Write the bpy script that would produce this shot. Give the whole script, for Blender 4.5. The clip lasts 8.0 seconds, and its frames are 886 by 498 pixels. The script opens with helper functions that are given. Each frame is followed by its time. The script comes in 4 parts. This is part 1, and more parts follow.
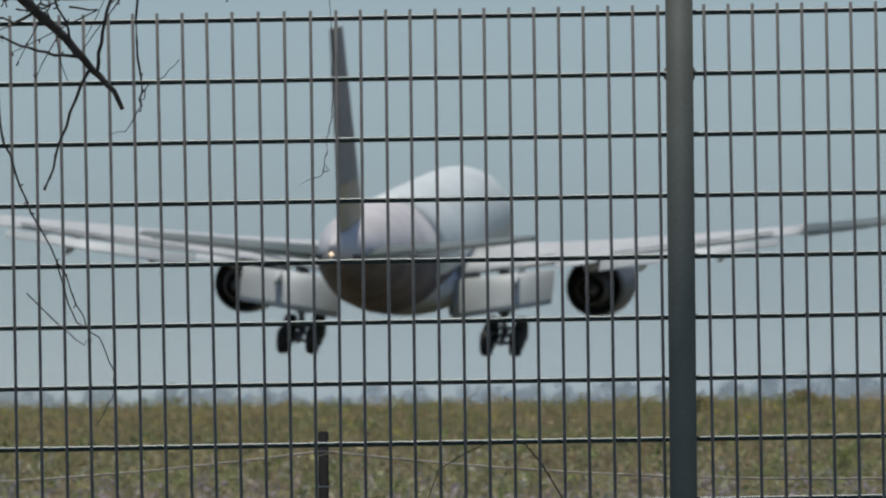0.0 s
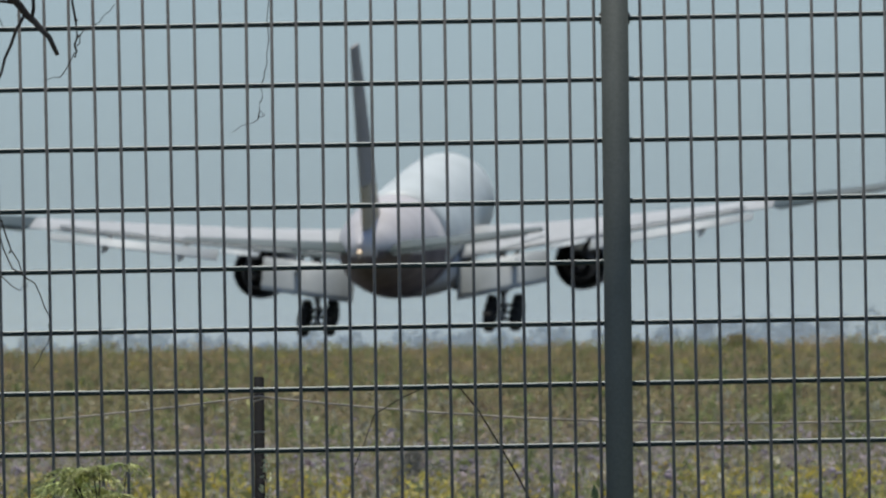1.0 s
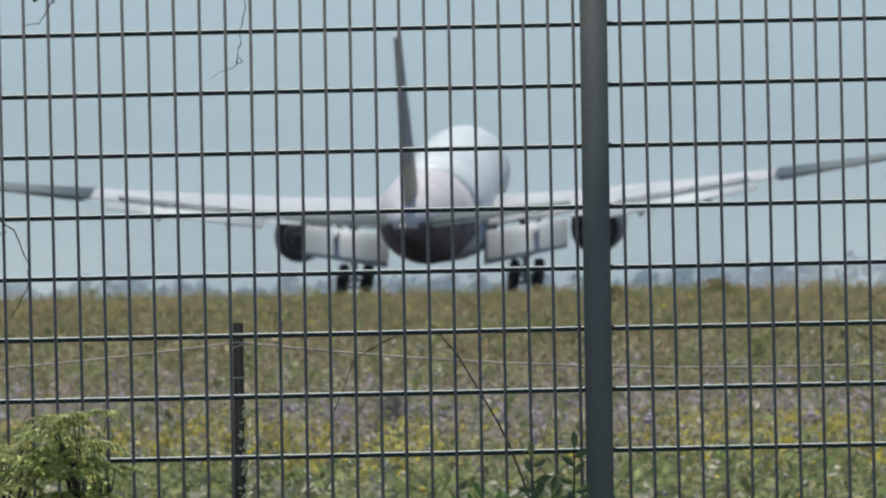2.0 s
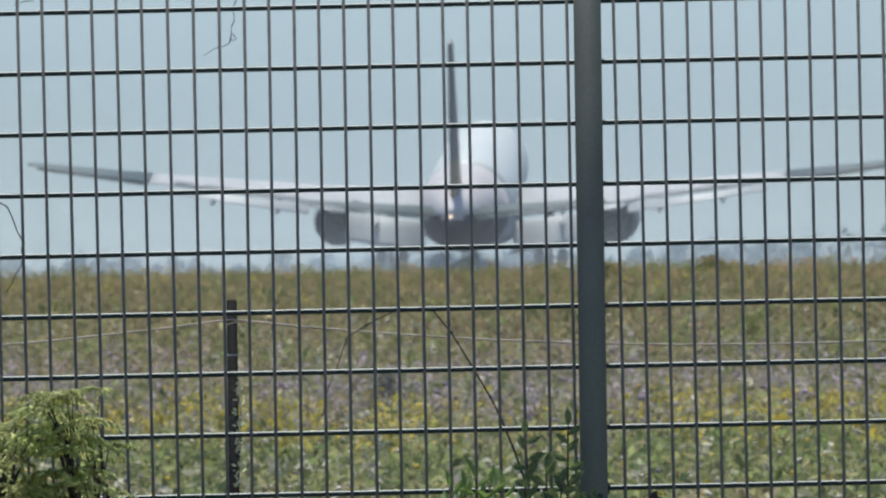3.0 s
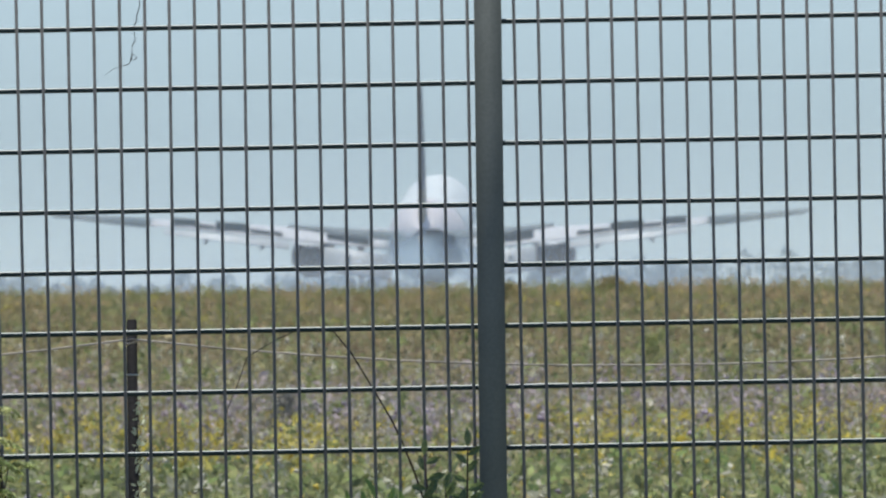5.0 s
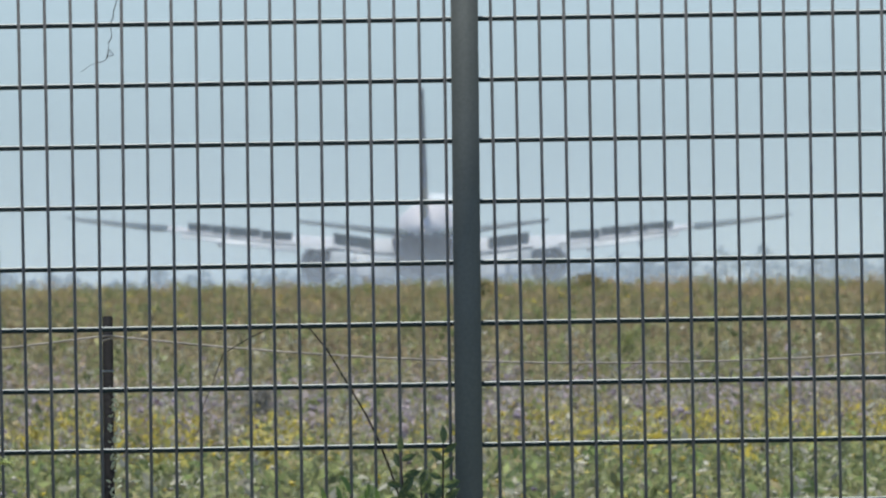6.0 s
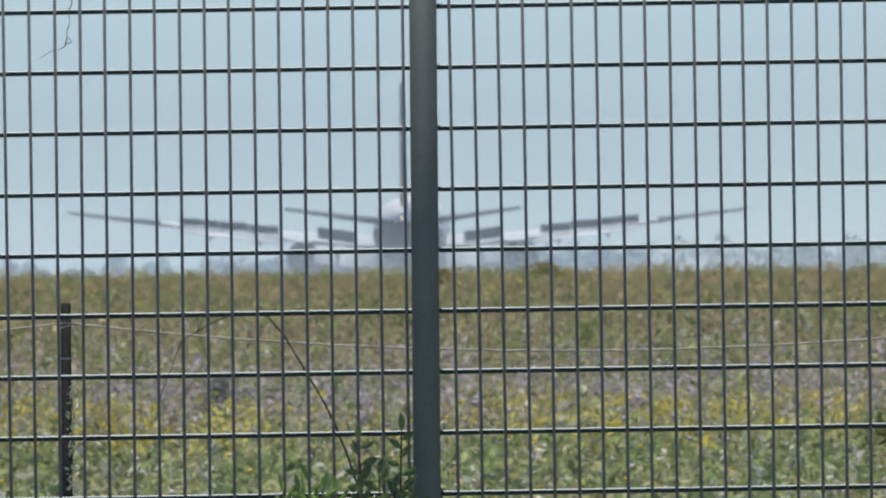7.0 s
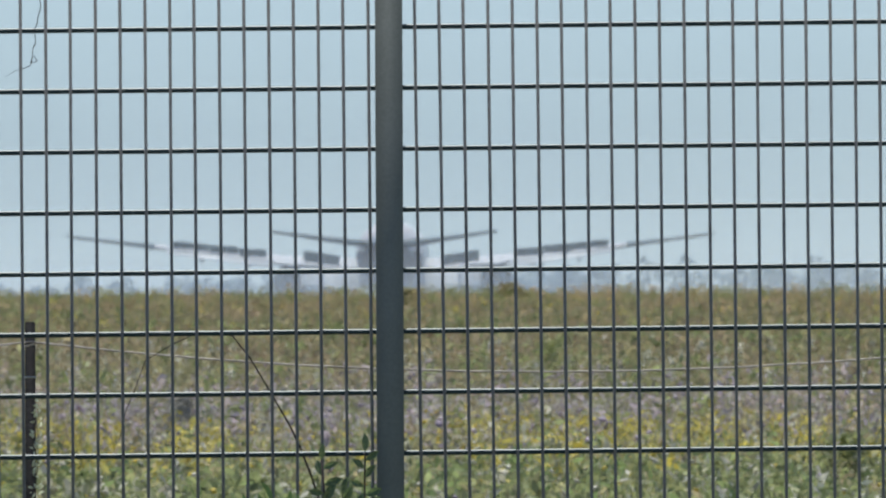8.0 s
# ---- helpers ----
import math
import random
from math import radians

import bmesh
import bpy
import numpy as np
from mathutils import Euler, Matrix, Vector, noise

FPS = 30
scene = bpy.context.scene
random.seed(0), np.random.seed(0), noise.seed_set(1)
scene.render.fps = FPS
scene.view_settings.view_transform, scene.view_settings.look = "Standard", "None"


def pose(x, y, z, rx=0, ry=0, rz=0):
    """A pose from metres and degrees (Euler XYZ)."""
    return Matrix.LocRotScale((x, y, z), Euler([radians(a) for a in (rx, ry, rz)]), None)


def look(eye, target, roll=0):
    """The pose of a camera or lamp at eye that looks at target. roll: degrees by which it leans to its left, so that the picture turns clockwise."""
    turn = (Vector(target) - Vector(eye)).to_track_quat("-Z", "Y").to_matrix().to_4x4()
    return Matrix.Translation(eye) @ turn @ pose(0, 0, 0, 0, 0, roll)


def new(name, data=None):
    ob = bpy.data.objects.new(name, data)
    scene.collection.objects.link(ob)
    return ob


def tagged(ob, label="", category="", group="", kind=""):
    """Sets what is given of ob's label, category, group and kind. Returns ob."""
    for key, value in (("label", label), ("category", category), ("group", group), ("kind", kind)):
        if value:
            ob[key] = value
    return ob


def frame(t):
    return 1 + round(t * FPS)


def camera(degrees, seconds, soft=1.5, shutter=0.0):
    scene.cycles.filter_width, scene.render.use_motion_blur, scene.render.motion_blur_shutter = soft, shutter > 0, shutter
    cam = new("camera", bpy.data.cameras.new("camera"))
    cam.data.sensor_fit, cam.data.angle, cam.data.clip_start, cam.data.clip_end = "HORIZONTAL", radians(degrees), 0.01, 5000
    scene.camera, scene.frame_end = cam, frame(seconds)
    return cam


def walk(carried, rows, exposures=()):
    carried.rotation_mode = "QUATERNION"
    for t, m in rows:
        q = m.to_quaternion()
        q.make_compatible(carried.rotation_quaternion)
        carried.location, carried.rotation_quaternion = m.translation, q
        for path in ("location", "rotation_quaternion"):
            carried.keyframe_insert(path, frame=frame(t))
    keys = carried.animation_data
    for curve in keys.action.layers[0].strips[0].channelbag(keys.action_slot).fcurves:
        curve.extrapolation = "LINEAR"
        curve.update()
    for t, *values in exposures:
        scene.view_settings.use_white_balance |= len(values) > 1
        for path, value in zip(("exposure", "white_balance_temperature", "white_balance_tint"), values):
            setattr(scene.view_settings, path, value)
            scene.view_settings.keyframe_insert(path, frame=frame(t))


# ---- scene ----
# A long lens on one spot, 29 m behind an airfield fence, panning by hand.
cam = camera(3.522, 8.0, soft=2.2)
# focused on the fence: meadow and airliner fall slightly out of focus
cam.data.dof.use_dof = True
cam.data.dof.focus_distance = 29.0
cam.data.dof.aperture_fstop = 60.0
EYE = 1.65
PAN = [
    (0.0, 0.5871, 0.5781, 0.55),
    (0.1, 0.5738, 0.4986, 0.56),
    (0.2, 0.5605, 0.4561, 0.57),
    (0.3, 0.5577, 0.4587, 0.58),
    (0.4, 0.5511, 0.4590, 0.59),
    (0.5, 0.4839, 0.4070, 0.60),
    (0.6, 0.4386, 0.3579, 0.61),
    (0.7, 0.4342, 0.3564, 0.62),
    (0.8, 0.4134, 0.3548, 0.63),
    (0.9, 0.3400, 0.3525, 0.64),
    (1.0, 0.3307, 0.3570, 0.65),
    (1.1, 0.3291, 0.3588, 0.69),
    (1.2, 0.3262, 0.3599, 0.72),
    (1.3, 0.3229, 0.3116, 0.76),
    (1.4, 0.3141, 0.2498, 0.79),
    (1.5, 0.3009, 0.2013, 0.83),
    (1.6, 0.2603, 0.1586, 0.83),
    (1.7, 0.2389, 0.1566, 0.83),
    (2.8, 0.2850, 0.0454, 0.83),
    (2.9, 0.2674, 0.0419, 0.84),
    (3.0, 0.2222, 0.0469, 0.85),
    (3.1, 0.1288, 0.0454, 0.87),
    (3.2, 0.1169, 0.0451, 0.89),
    (3.3, 0.1027, 0.0515, 0.91),
    (3.4, 0.0886, 0.0511, 0.93),
    (3.5, 0.0093, 0.0510, 0.95),
    (3.6, -0.0585, 0.0100, 0.97),
    (3.7, -0.0679, -0.0601, 0.98),
    (3.8, -0.0683, -0.0740, 1.00),
    (3.9, -0.0732, -0.0744, 1.01),
    (4.0, -0.0790, -0.0692, 1.03),
    (4.1, -0.0867, -0.0138, 0.98),
    (4.2, -0.0954, 0.0427, 0.94),
    (4.3, -0.0995, 0.0746, 0.89),
    (4.4, -0.1037, 0.1155, 0.85),
    (4.5, -0.1083, 0.1182, 0.80),
    (4.6, -0.1191, 0.1196, 0.78),
    (4.7, -0.1760, 0.1205, 0.75),
    (5.8, -0.0925, 0.1323, 0.60),
    (5.9, -0.1061, 0.1552, 0.59),
    (6.0, -0.2702, 0.1102, 0.58),
    (6.1, -0.3908, 0.0034, 0.57),
    (6.2, -0.3812, -0.0190, 0.57),
    (6.3, -0.3795, -0.0190, 0.56),
    (6.4, -0.3710, 0.0013, 0.56),
    (6.5, -0.3647, 0.0508, 0.55),
    (6.6, -0.3663, 0.0414, 0.54),
    (6.7, -0.3702, 0.0386, 0.54),
    (6.8, -0.3842, 0.0224, 0.53),
    (6.9, -0.3914, 0.0511, 0.53),
    (7.0, -0.4368, 0.0592, 0.52),
    (7.1, -0.5128, 0.0822, 0.49),
    (7.2, -0.5170, 0.0857, 0.46),
    (7.3, -0.5235, 0.0868, 0.44),
    (7.4, -0.5322, 0.0880, 0.41),
    (7.5, -0.5476, 0.1251, 0.38),
    (7.6, -0.5486, 0.1256, 0.35),
    (7.7, -0.5452, 0.1341, 0.33),
    (7.8, -0.5552, 0.1357, 0.30),
    (7.9, -0.5684, 0.1385, 0.28),
    (8.0, -0.5775, 0.1401, 0.25),
]
EXPOSURES = [(0.0, -0.43, 6600, 8), (1.0, -0.30, 6550, 8), (1.7, -0.12, 6500, 8.5), (2.8, 0.04, 6450, 8.5), (3.5, 0.12, 6400, 8.5), (4.5, 0.18, 6400, 8.5), (8.0, 0.17, 6350, 8.5)]
walk(cam, [(t, pose(0, 0, EYE, 90 + pitch, roll, yaw)) for t, yaw, pitch, roll in PAN], EXPOSURES)

# ---- sky and sun ----
SUN_AZ, SUN_EL = -8.0, 70.0
world = bpy.data.worlds.new("sky")
scene.world = world
world.use_nodes = True
wn = world.node_tree.nodes
sky = wn.new("ShaderNodeTexSky")
sky.sky_type, sky.sun_disc = "NISHITA", False
sky.sun_elevation, sky.sun_rotation = radians(SUN_EL), radians(SUN_AZ)
sky.air_density, sky.dust_density, sky.ozone_density = 0.8, 0.5, 1.2
world.node_tree.links.new(sky.outputs[0], wn["Background"].inputs[0])
wn["Background"].inputs[1].default_value = 0.13
sun = new("sun", bpy.data.lights.new("sun", "SUN"))
sun.data.energy, sun.data.angle, sun.data.color = 4.6, radians(0.6), (1.0, 0.97, 0.92)
away = Vector((math.sin(radians(SUN_AZ)) * math.cos(radians(SUN_EL)), math.cos(radians(SUN_AZ)) * math.cos(radians(SUN_EL)), math.sin(radians(SUN_EL))))
sun.matrix_world = look(away * 60, (0, 0, 0))


# ---- materials ----
def material(name, colour, rough=0.6, metal=0.0, specular=0.5, tint=None, vary=0.15, scale=6.0, fine=60.0, bump=0.0, island=0.0, second=None, mix=(0.45, 0.6), through_light=0.0, stretch=1.0, coords="Object"):
    """Base colour with two scales of noise, relief, and random lightness for each loose piece. stretch: draws the large patches out along y."""
    m = bpy.data.materials.new(name)
    m.use_nodes = True
    n, link = m.node_tree.nodes, m.node_tree.links.new
    shader = n["Principled BSDF"]
    shader.inputs["Roughness"].default_value, shader.inputs["Metallic"].default_value = rough, metal
    shader.inputs["Specular IOR Level"].default_value = specular
    if tint:
        shader.inputs["Specular Tint"].default_value = (*tint, 1)
    where = n.new("ShaderNodeTexCoord").outputs[coords]
    big, small = n.new("ShaderNodeTexNoise"), n.new("ShaderNodeTexNoise")
    for tex, size in ((big, scale), (small, fine)):
        tex.inputs["Scale"].default_value, tex.inputs["Detail"].default_value = size, 4
        link(where, tex.inputs["Vector"])
    if stretch != 1.0:
        drawn = n.new("ShaderNodeMapping")
        drawn.inputs["Scale"].default_value = (1.0, stretch, 1.0)
        link(where, drawn.inputs["Vector"])
        link(drawn.outputs[0], big.inputs["Vector"])
    two = n.new("ShaderNodeMix")
    two.data_type = "RGBA"
    two.inputs[6].default_value, two.inputs[7].default_value = (*colour, 1), (*(second or colour), 1)
    ramp = n.new("ShaderNodeMapRange")
    ramp.inputs["From Min"].default_value, ramp.inputs["From Max"].default_value = mix
    link(big.outputs["Fac"], ramp.inputs["Value"])
    link(ramp.outputs[0], two.inputs[0])
    light = n.new("ShaderNodeMapRange")
    light.inputs["To Min"].default_value, light.inputs["To Max"].default_value = 1 - vary, 1 + vary
    link(small.outputs["Fac"], light.inputs["Value"])
    hsv = n.new("ShaderNodeHueSaturation")
    link(two.outputs[2], hsv.inputs["Color"])
    value = light.outputs[0]
    if island:
        geo, each, mul = n.new("ShaderNodeNewGeometry"), n.new("ShaderNodeMapRange"), n.new("ShaderNodeMath")
        each.inputs["To Min"].default_value, each.inputs["To Max"].default_value = 1 - island, 1 + island
        mul.operation = "MULTIPLY"
        link(geo.outputs["Random Per Island"], each.inputs["Value"])
        link(each.outputs[0], mul.inputs[0])
        link(value, mul.inputs[1])
        value = mul.outputs[0]
    link(value, hsv.inputs["Value"])
    link(hsv.outputs[0], shader.inputs["Base Color"])
    if bump:
        relief = n.new("ShaderNodeBump")
        relief.inputs["Strength"].default_value = bump
        relief.inputs["Distance"].default_value = 0.01
        link(small.outputs["Fac"], relief.inputs["Height"])
        link(relief.outputs[0], shader.inputs["Normal"])
    if through_light:
        leafy, blend = n.new("ShaderNodeBsdfTranslucent"), n.new("ShaderNodeMixShader")
        link(hsv.outputs[0], leafy.inputs["Color"])
        blend.inputs[0].default_value = through_light
        link(shader.outputs[0], blend.inputs[1])
        link(leafy.outputs[0], blend.inputs[2])
        link(blend.outputs[0], n["Material Output"].inputs["Surface"])
    return m


SOIL = material("meadow_soil", (0.13, 0.105, 0.06), 0.95, vary=0.3, scale=0.05, fine=1.5, second=(0.12, 0.125, 0.06))
ASPHALT = material("runway_asphalt", (0.06, 0.06, 0.062), 0.85, vary=0.25, scale=0.05, fine=2.0, second=(0.085, 0.083, 0.08))
POST_PAINT = material("anthracite_powder_coat", (0.150, 0.160, 0.140), 0.6, vary=0.18, scale=5, fine=140, bump=0.03, second=(0.168, 0.178, 0.157), specular=0.2)
WIRE_PAINT = material("dark_green_grey_wire_coat", (0.150, 0.146, 0.134), 0.6, vary=0.25, scale=9, fine=120, second=(0.11, 0.108, 0.10))
# Much darker than the upright coat; cool tint blends its glint with the sky.
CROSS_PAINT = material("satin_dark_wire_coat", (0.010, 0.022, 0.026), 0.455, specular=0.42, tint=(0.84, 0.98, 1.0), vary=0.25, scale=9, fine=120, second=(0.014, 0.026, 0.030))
DARK_POST = material("dark_weathered_post", (0.006, 0.0055, 0.007), 0.95, vary=0.35, scale=14, fine=90, bump=0.3, second=(0.010, 0.009, 0.010))
RUSTY = material("rusty_wire", (0.58, 0.50, 0.42), 0.7, metal=0.1, vary=0.3, scale=15, fine=200, second=(0.38, 0.33, 0.28))
BARK = material("grey_brown_bark", (0.045, 0.038, 0.034), 0.9, vary=0.4, scale=18, fine=160, bump=0.5, second=(0.075, 0.066, 0.06))
BRAMBLE = material("dark_bramble_stem", (0.05, 0.032, 0.028), 0.8, vary=0.3, scale=20, fine=150, second=(0.07, 0.06, 0.035))
SHRUB_LEAF = material("feathery_green_leaf", (0.46, 0.52, 0.23), 0.55, vary=0.8, scale=9, fine=25, island=0.4, second=(0.56, 0.57, 0.29), through_light=0.72)
BROAD_LEAF = material("broad_green_leaf", (0.075, 0.115, 0.05), 0.4, vary=0.2, scale=8, fine=80, island=0.35, second=(0.16, 0.20, 0.08), through_light=0.35)
PALE_LEAF = material("pale_young_leaf", (0.19, 0.28, 0.08), 0.45, vary=0.2, scale=8, fine=80, island=0.3, second=(0.22, 0.32, 0.08), through_light=0.4)
WITHERED = material("withered_black_leaf", (0.030, 0.030, 0.028), 0.7, vary=0.3, scale=20, fine=120, island=0.3, second=(0.055, 0.05, 0.04), through_light=0.1)
IVY_LEAF = material("pale_creeper_leaf", (0.78, 0.78, 0.60), 0.5, vary=0.2, scale=8, fine=80, island=0.4, second=(0.52, 0.56, 0.32), through_light=0.65)
GRASS = material("green_meadow_grass", (0.255, 0.28, 0.11), 0.6, vary=1.0, scale=0.5, fine=2.5, island=0.34, second=(0.34, 0.31, 0.15), through_light=0.5, stretch=0.1)
DRY = material("dry_meadow_grass", (0.36, 0.295, 0.185), 0.75, vary=0.6, scale=0.4, fine=1.2, island=0.2, second=(0.27, 0.255, 0.125), through_light=0.5, mix=(0.44, 0.56), stretch=0.05)
RUST = material("rusty_brown_herb", (0.34, 0.255, 0.155), 0.7, vary=0.8, scale=0.6, fine=1.5, island=0.22, second=(0.30, 0.27, 0.13), through_light=0.45, mix=(0.42, 0.58), stretch=0.06)
MAUVE_HERB = material("mauve_grey_herb", (0.45, 0.37, 0.39), 0.7, vary=1.0, scale=0.8, fine=4, island=0.34, second=(0.33, 0.31, 0.22), through_light=0.45)
FRESH = material("fresh_green_herb", (0.265, 0.295, 0.125), 0.6, vary=1.0, scale=1.1, fine=3, island=0.34, second=(0.42, 0.35, 0.20), through_light=0.5, mix=(0.5, 0.62), stretch=0.25)
GOLDEN = material("yellow_green_herb", (0.62, 0.50, 0.09), 0.6, vary=0.9, scale=1.6, fine=4, island=0.34, second=(0.46, 0.42, 0.13), through_light=0.4)
CREAM = material("cream_seed_herb", (0.55, 0.52, 0.42), 0.7, vary=0.8, scale=1.6, fine=5, island=0.34, second=(0.45, 0.43, 0.30), through_light=0.4)
ROSY = material("rosy_brown_herb", (0.42, 0.325, 0.26), 0.7, vary=0.8, scale=1.2, fine=3, island=0.3, second=(0.36, 0.30, 0.18), through_light=0.45)
LUSH = material("lush_green_herb", (0.215, 0.275, 0.105), 0.6, vary=0.9, scale=0.8, fine=3, island=0.34, second=(0.30, 0.305, 0.135), through_light=0.5)
WEED = material("olive_weed", (0.235, 0.25, 0.10), 0.65, vary=0.6, scale=0.45, fine=1.0, island=0.18, second=(0.38, 0.28, 0.15), through_light=0.5, mix=(0.44, 0.56), stretch=0.05)
YELLOW = material("yellow_blossom", (0.62, 0.46, 0.03), 0.6, vary=0.1, scale=2, fine=20, island=0.35, second=(0.5, 0.36, 0.04), through_light=0.2)
WHITE_BLOOM = material("cream_white_blossom", (0.60, 0.55, 0.42), 0.6, vary=0.1, scale=2, fine=20, island=0.3, through_light=0.2)
PURPLE = material("pale_mauve_blossom", (0.42, 0.33, 0.40), 0.6, vary=0.1, scale=2, fine=20, island=0.4, second=(0.48, 0.40, 0.44), through_light=0.2)
GREY_HERB = material("grey_green_herb", (0.26, 0.25, 0.22), 0.7, vary=0.15, scale=2, fine=20, island=0.4, through_light=0.2)
# Blue-grey of the distant haze is put into the leaf colour.
FAR_TREES = material("haze_tinted_far_trees", (0.22, 0.30, 0.34), 0.9, vary=0.1, scale=0.02, fine=0.3, island=0.1, second=(0.28, 0.36, 0.39), through_light=0.5)
WHITE_PAINT = material("white_aircraft_paint", (0.54, 0.575, 0.555), 0.5, vary=0.04, scale=0.25, fine=3, second=(0.50, 0.535, 0.515))
WING_GREY = material("light_grey_wing_paint", (0.43, 0.44, 0.44), 0.6, specular=0.3, vary=0.06, scale=0.4, fine=4, second=(0.39, 0.40, 0.40))
FLAP_WHITE = material("off_white_flap_paint", (0.46, 0.485, 0.475), 0.6, vary=0.06, scale=0.5, fine=5, second=(0.42, 0.445, 0.435))
TAIL_GREY = material("warm_light_grey_paint", (0.52, 0.49, 0.48), 0.5, vary=0.06, scale=0.3, fine=3, second=(0.46, 0.43, 0.42))
# Dark mauve-brown that puts the underside's shade into the belly colour.
BELLY_SHADE = material("mauve_brown_belly_shade", (0.13, 0.112, 0.12), 0.75, specular=0.12, vary=0.2, scale=0.35, fine=3, second=(0.18, 0.155, 0.16))
FIN_PAINT = material("brown_grey_fin_paint", (0.26, 0.25, 0.245), 0.7, specular=0.2, vary=0.12, scale=0.35, fine=3, second=(0.30, 0.285, 0.275))
GOLD_PAINT = material("dull_gold_paint", (0.32, 0.25, 0.15), 0.5, vary=0.1, scale=0.4, fine=4, second=(0.27, 0.21, 0.13))
# Dark grey that also holds the shade on the nacelle's tapering rear.
NACELLE = material("dark_grey_shaded_nacelle_paint", (0.085, 0.092, 0.105), 0.6, vary=0.12, scale=0.6, fine=5, second=(0.105, 0.112, 0.122))
HOT_METAL = material("scorched_exhaust_metal", (0.075, 0.075, 0.08), 0.6, metal=0.3, vary=0.2, scale=1, fine=8)
# Near-black for the insides of duct and intake.
DUCT_BLACK = material("black_duct", (0.035, 0.038, 0.042), 0.7, vary=0.2, scale=1, fine=8)
# Grey-green kept dark for shaded spoiler backs and wing ends; tailplane uses it too.
SHADED_GREY = material("dark_grey_green_with_shade", (0.055, 0.082, 0.080), 0.6, vary=0.1, scale=0.8, fine=6, second=(0.07, 0.095, 0.092))
STEEL = material("grey_gear_steel", (0.25, 0.25, 0.26), 0.4, metal=0.5, vary=0.15, scale=2, fine=12)
RUBBER = material("black_tyre_rubber", (0.02, 0.02, 0.021), 0.8, vary=0.25, scale=2, fine=14)

LAMP = bpy.data.materials.new("tail_light_glow")
LAMP.use_nodes = True
LAMP.node_tree.nodes["Principled BSDF"].inputs["Emission Color"].default_value = (1.0, 0.72, 0.45, 1)
LAMP.node_tree.nodes["Principled BSDF"].inputs["Emission Strength"].default_value = 2.5


def smoke_material():
    """Thin bluish-white tyre smoke: dense at a puff's middle, open at its rim, broken by noise."""
    m = bpy.data.materials.new("tyre_smoke")
    m.use_nodes = True
    n, link = m.node_tree.nodes, m.node_tree.links.new
    shader = n["Principled BSDF"]
    shader.inputs["Base Color"].default_value, shader.inputs["Roughness"].default_value = (0.62, 0.70, 0.74, 1), 1.0
    flat = n.new("ShaderNodeVectorMath")
    flat.operation = "MULTIPLY"
    flat.inputs[1].default_value = (0.28, 0.0, 0.42)
    link(n.new("ShaderNodeTexCoord").outputs["Object"], flat.inputs[0])
    far = n.new("ShaderNodeVectorMath")
    far.operation = "LENGTH"
    link(flat.outputs[0], far.inputs[0])
    fall = n.new("ShaderNodeMapRange")
    fall.interpolation_type = "SMOOTHSTEP"
    for key, v in (("From Min", 0.1), ("From Max", 0.84), ("To Min", 0.36), ("To Max", 0.0)):
        fall.inputs[key].default_value = v
    link(far.outputs["Value"], fall.inputs["Value"])
    cloud = n.new("ShaderNodeTexNoise")
    cloud.inputs["Scale"].default_value, cloud.inputs["Detail"].default_value = 0.5, 5
    mul = n.new("ShaderNodeMath")
    mul.operation = "MULTIPLY"
    wide = n.new("ShaderNodeMath")
    wide.operation = "MULTIPLY"
    wide.inputs[1].default_value = 1.9
    link(cloud.outputs["Fac"], wide.inputs[0])
    link(fall.outputs[0], mul.inputs[0])
    link(wide.outputs[0], mul.inputs[1])
    lit, clear, veil, out = n.new("ShaderNodeBsdfTranslucent"), n.new("ShaderNodeBsdfTransparent"), n.new("ShaderNodeMixShader"), n.new("ShaderNodeMixShader")
    lit.inputs["Color"].default_value = (0.60, 0.74, 0.82, 1)
    veil.inputs[0].default_value = 0.7
    link(shader.outputs[0], veil.inputs[1])
    link(lit.outputs[0], veil.inputs[2])
    link(mul.outputs[0], out.inputs[0])
    link(clear.outputs[0], out.inputs[1])
    link(veil.outputs[0], out.inputs[2])
    link(out.outputs[0], n["Material Output"].inputs["Surface"])
    return m


SMOKE = smoke_material()


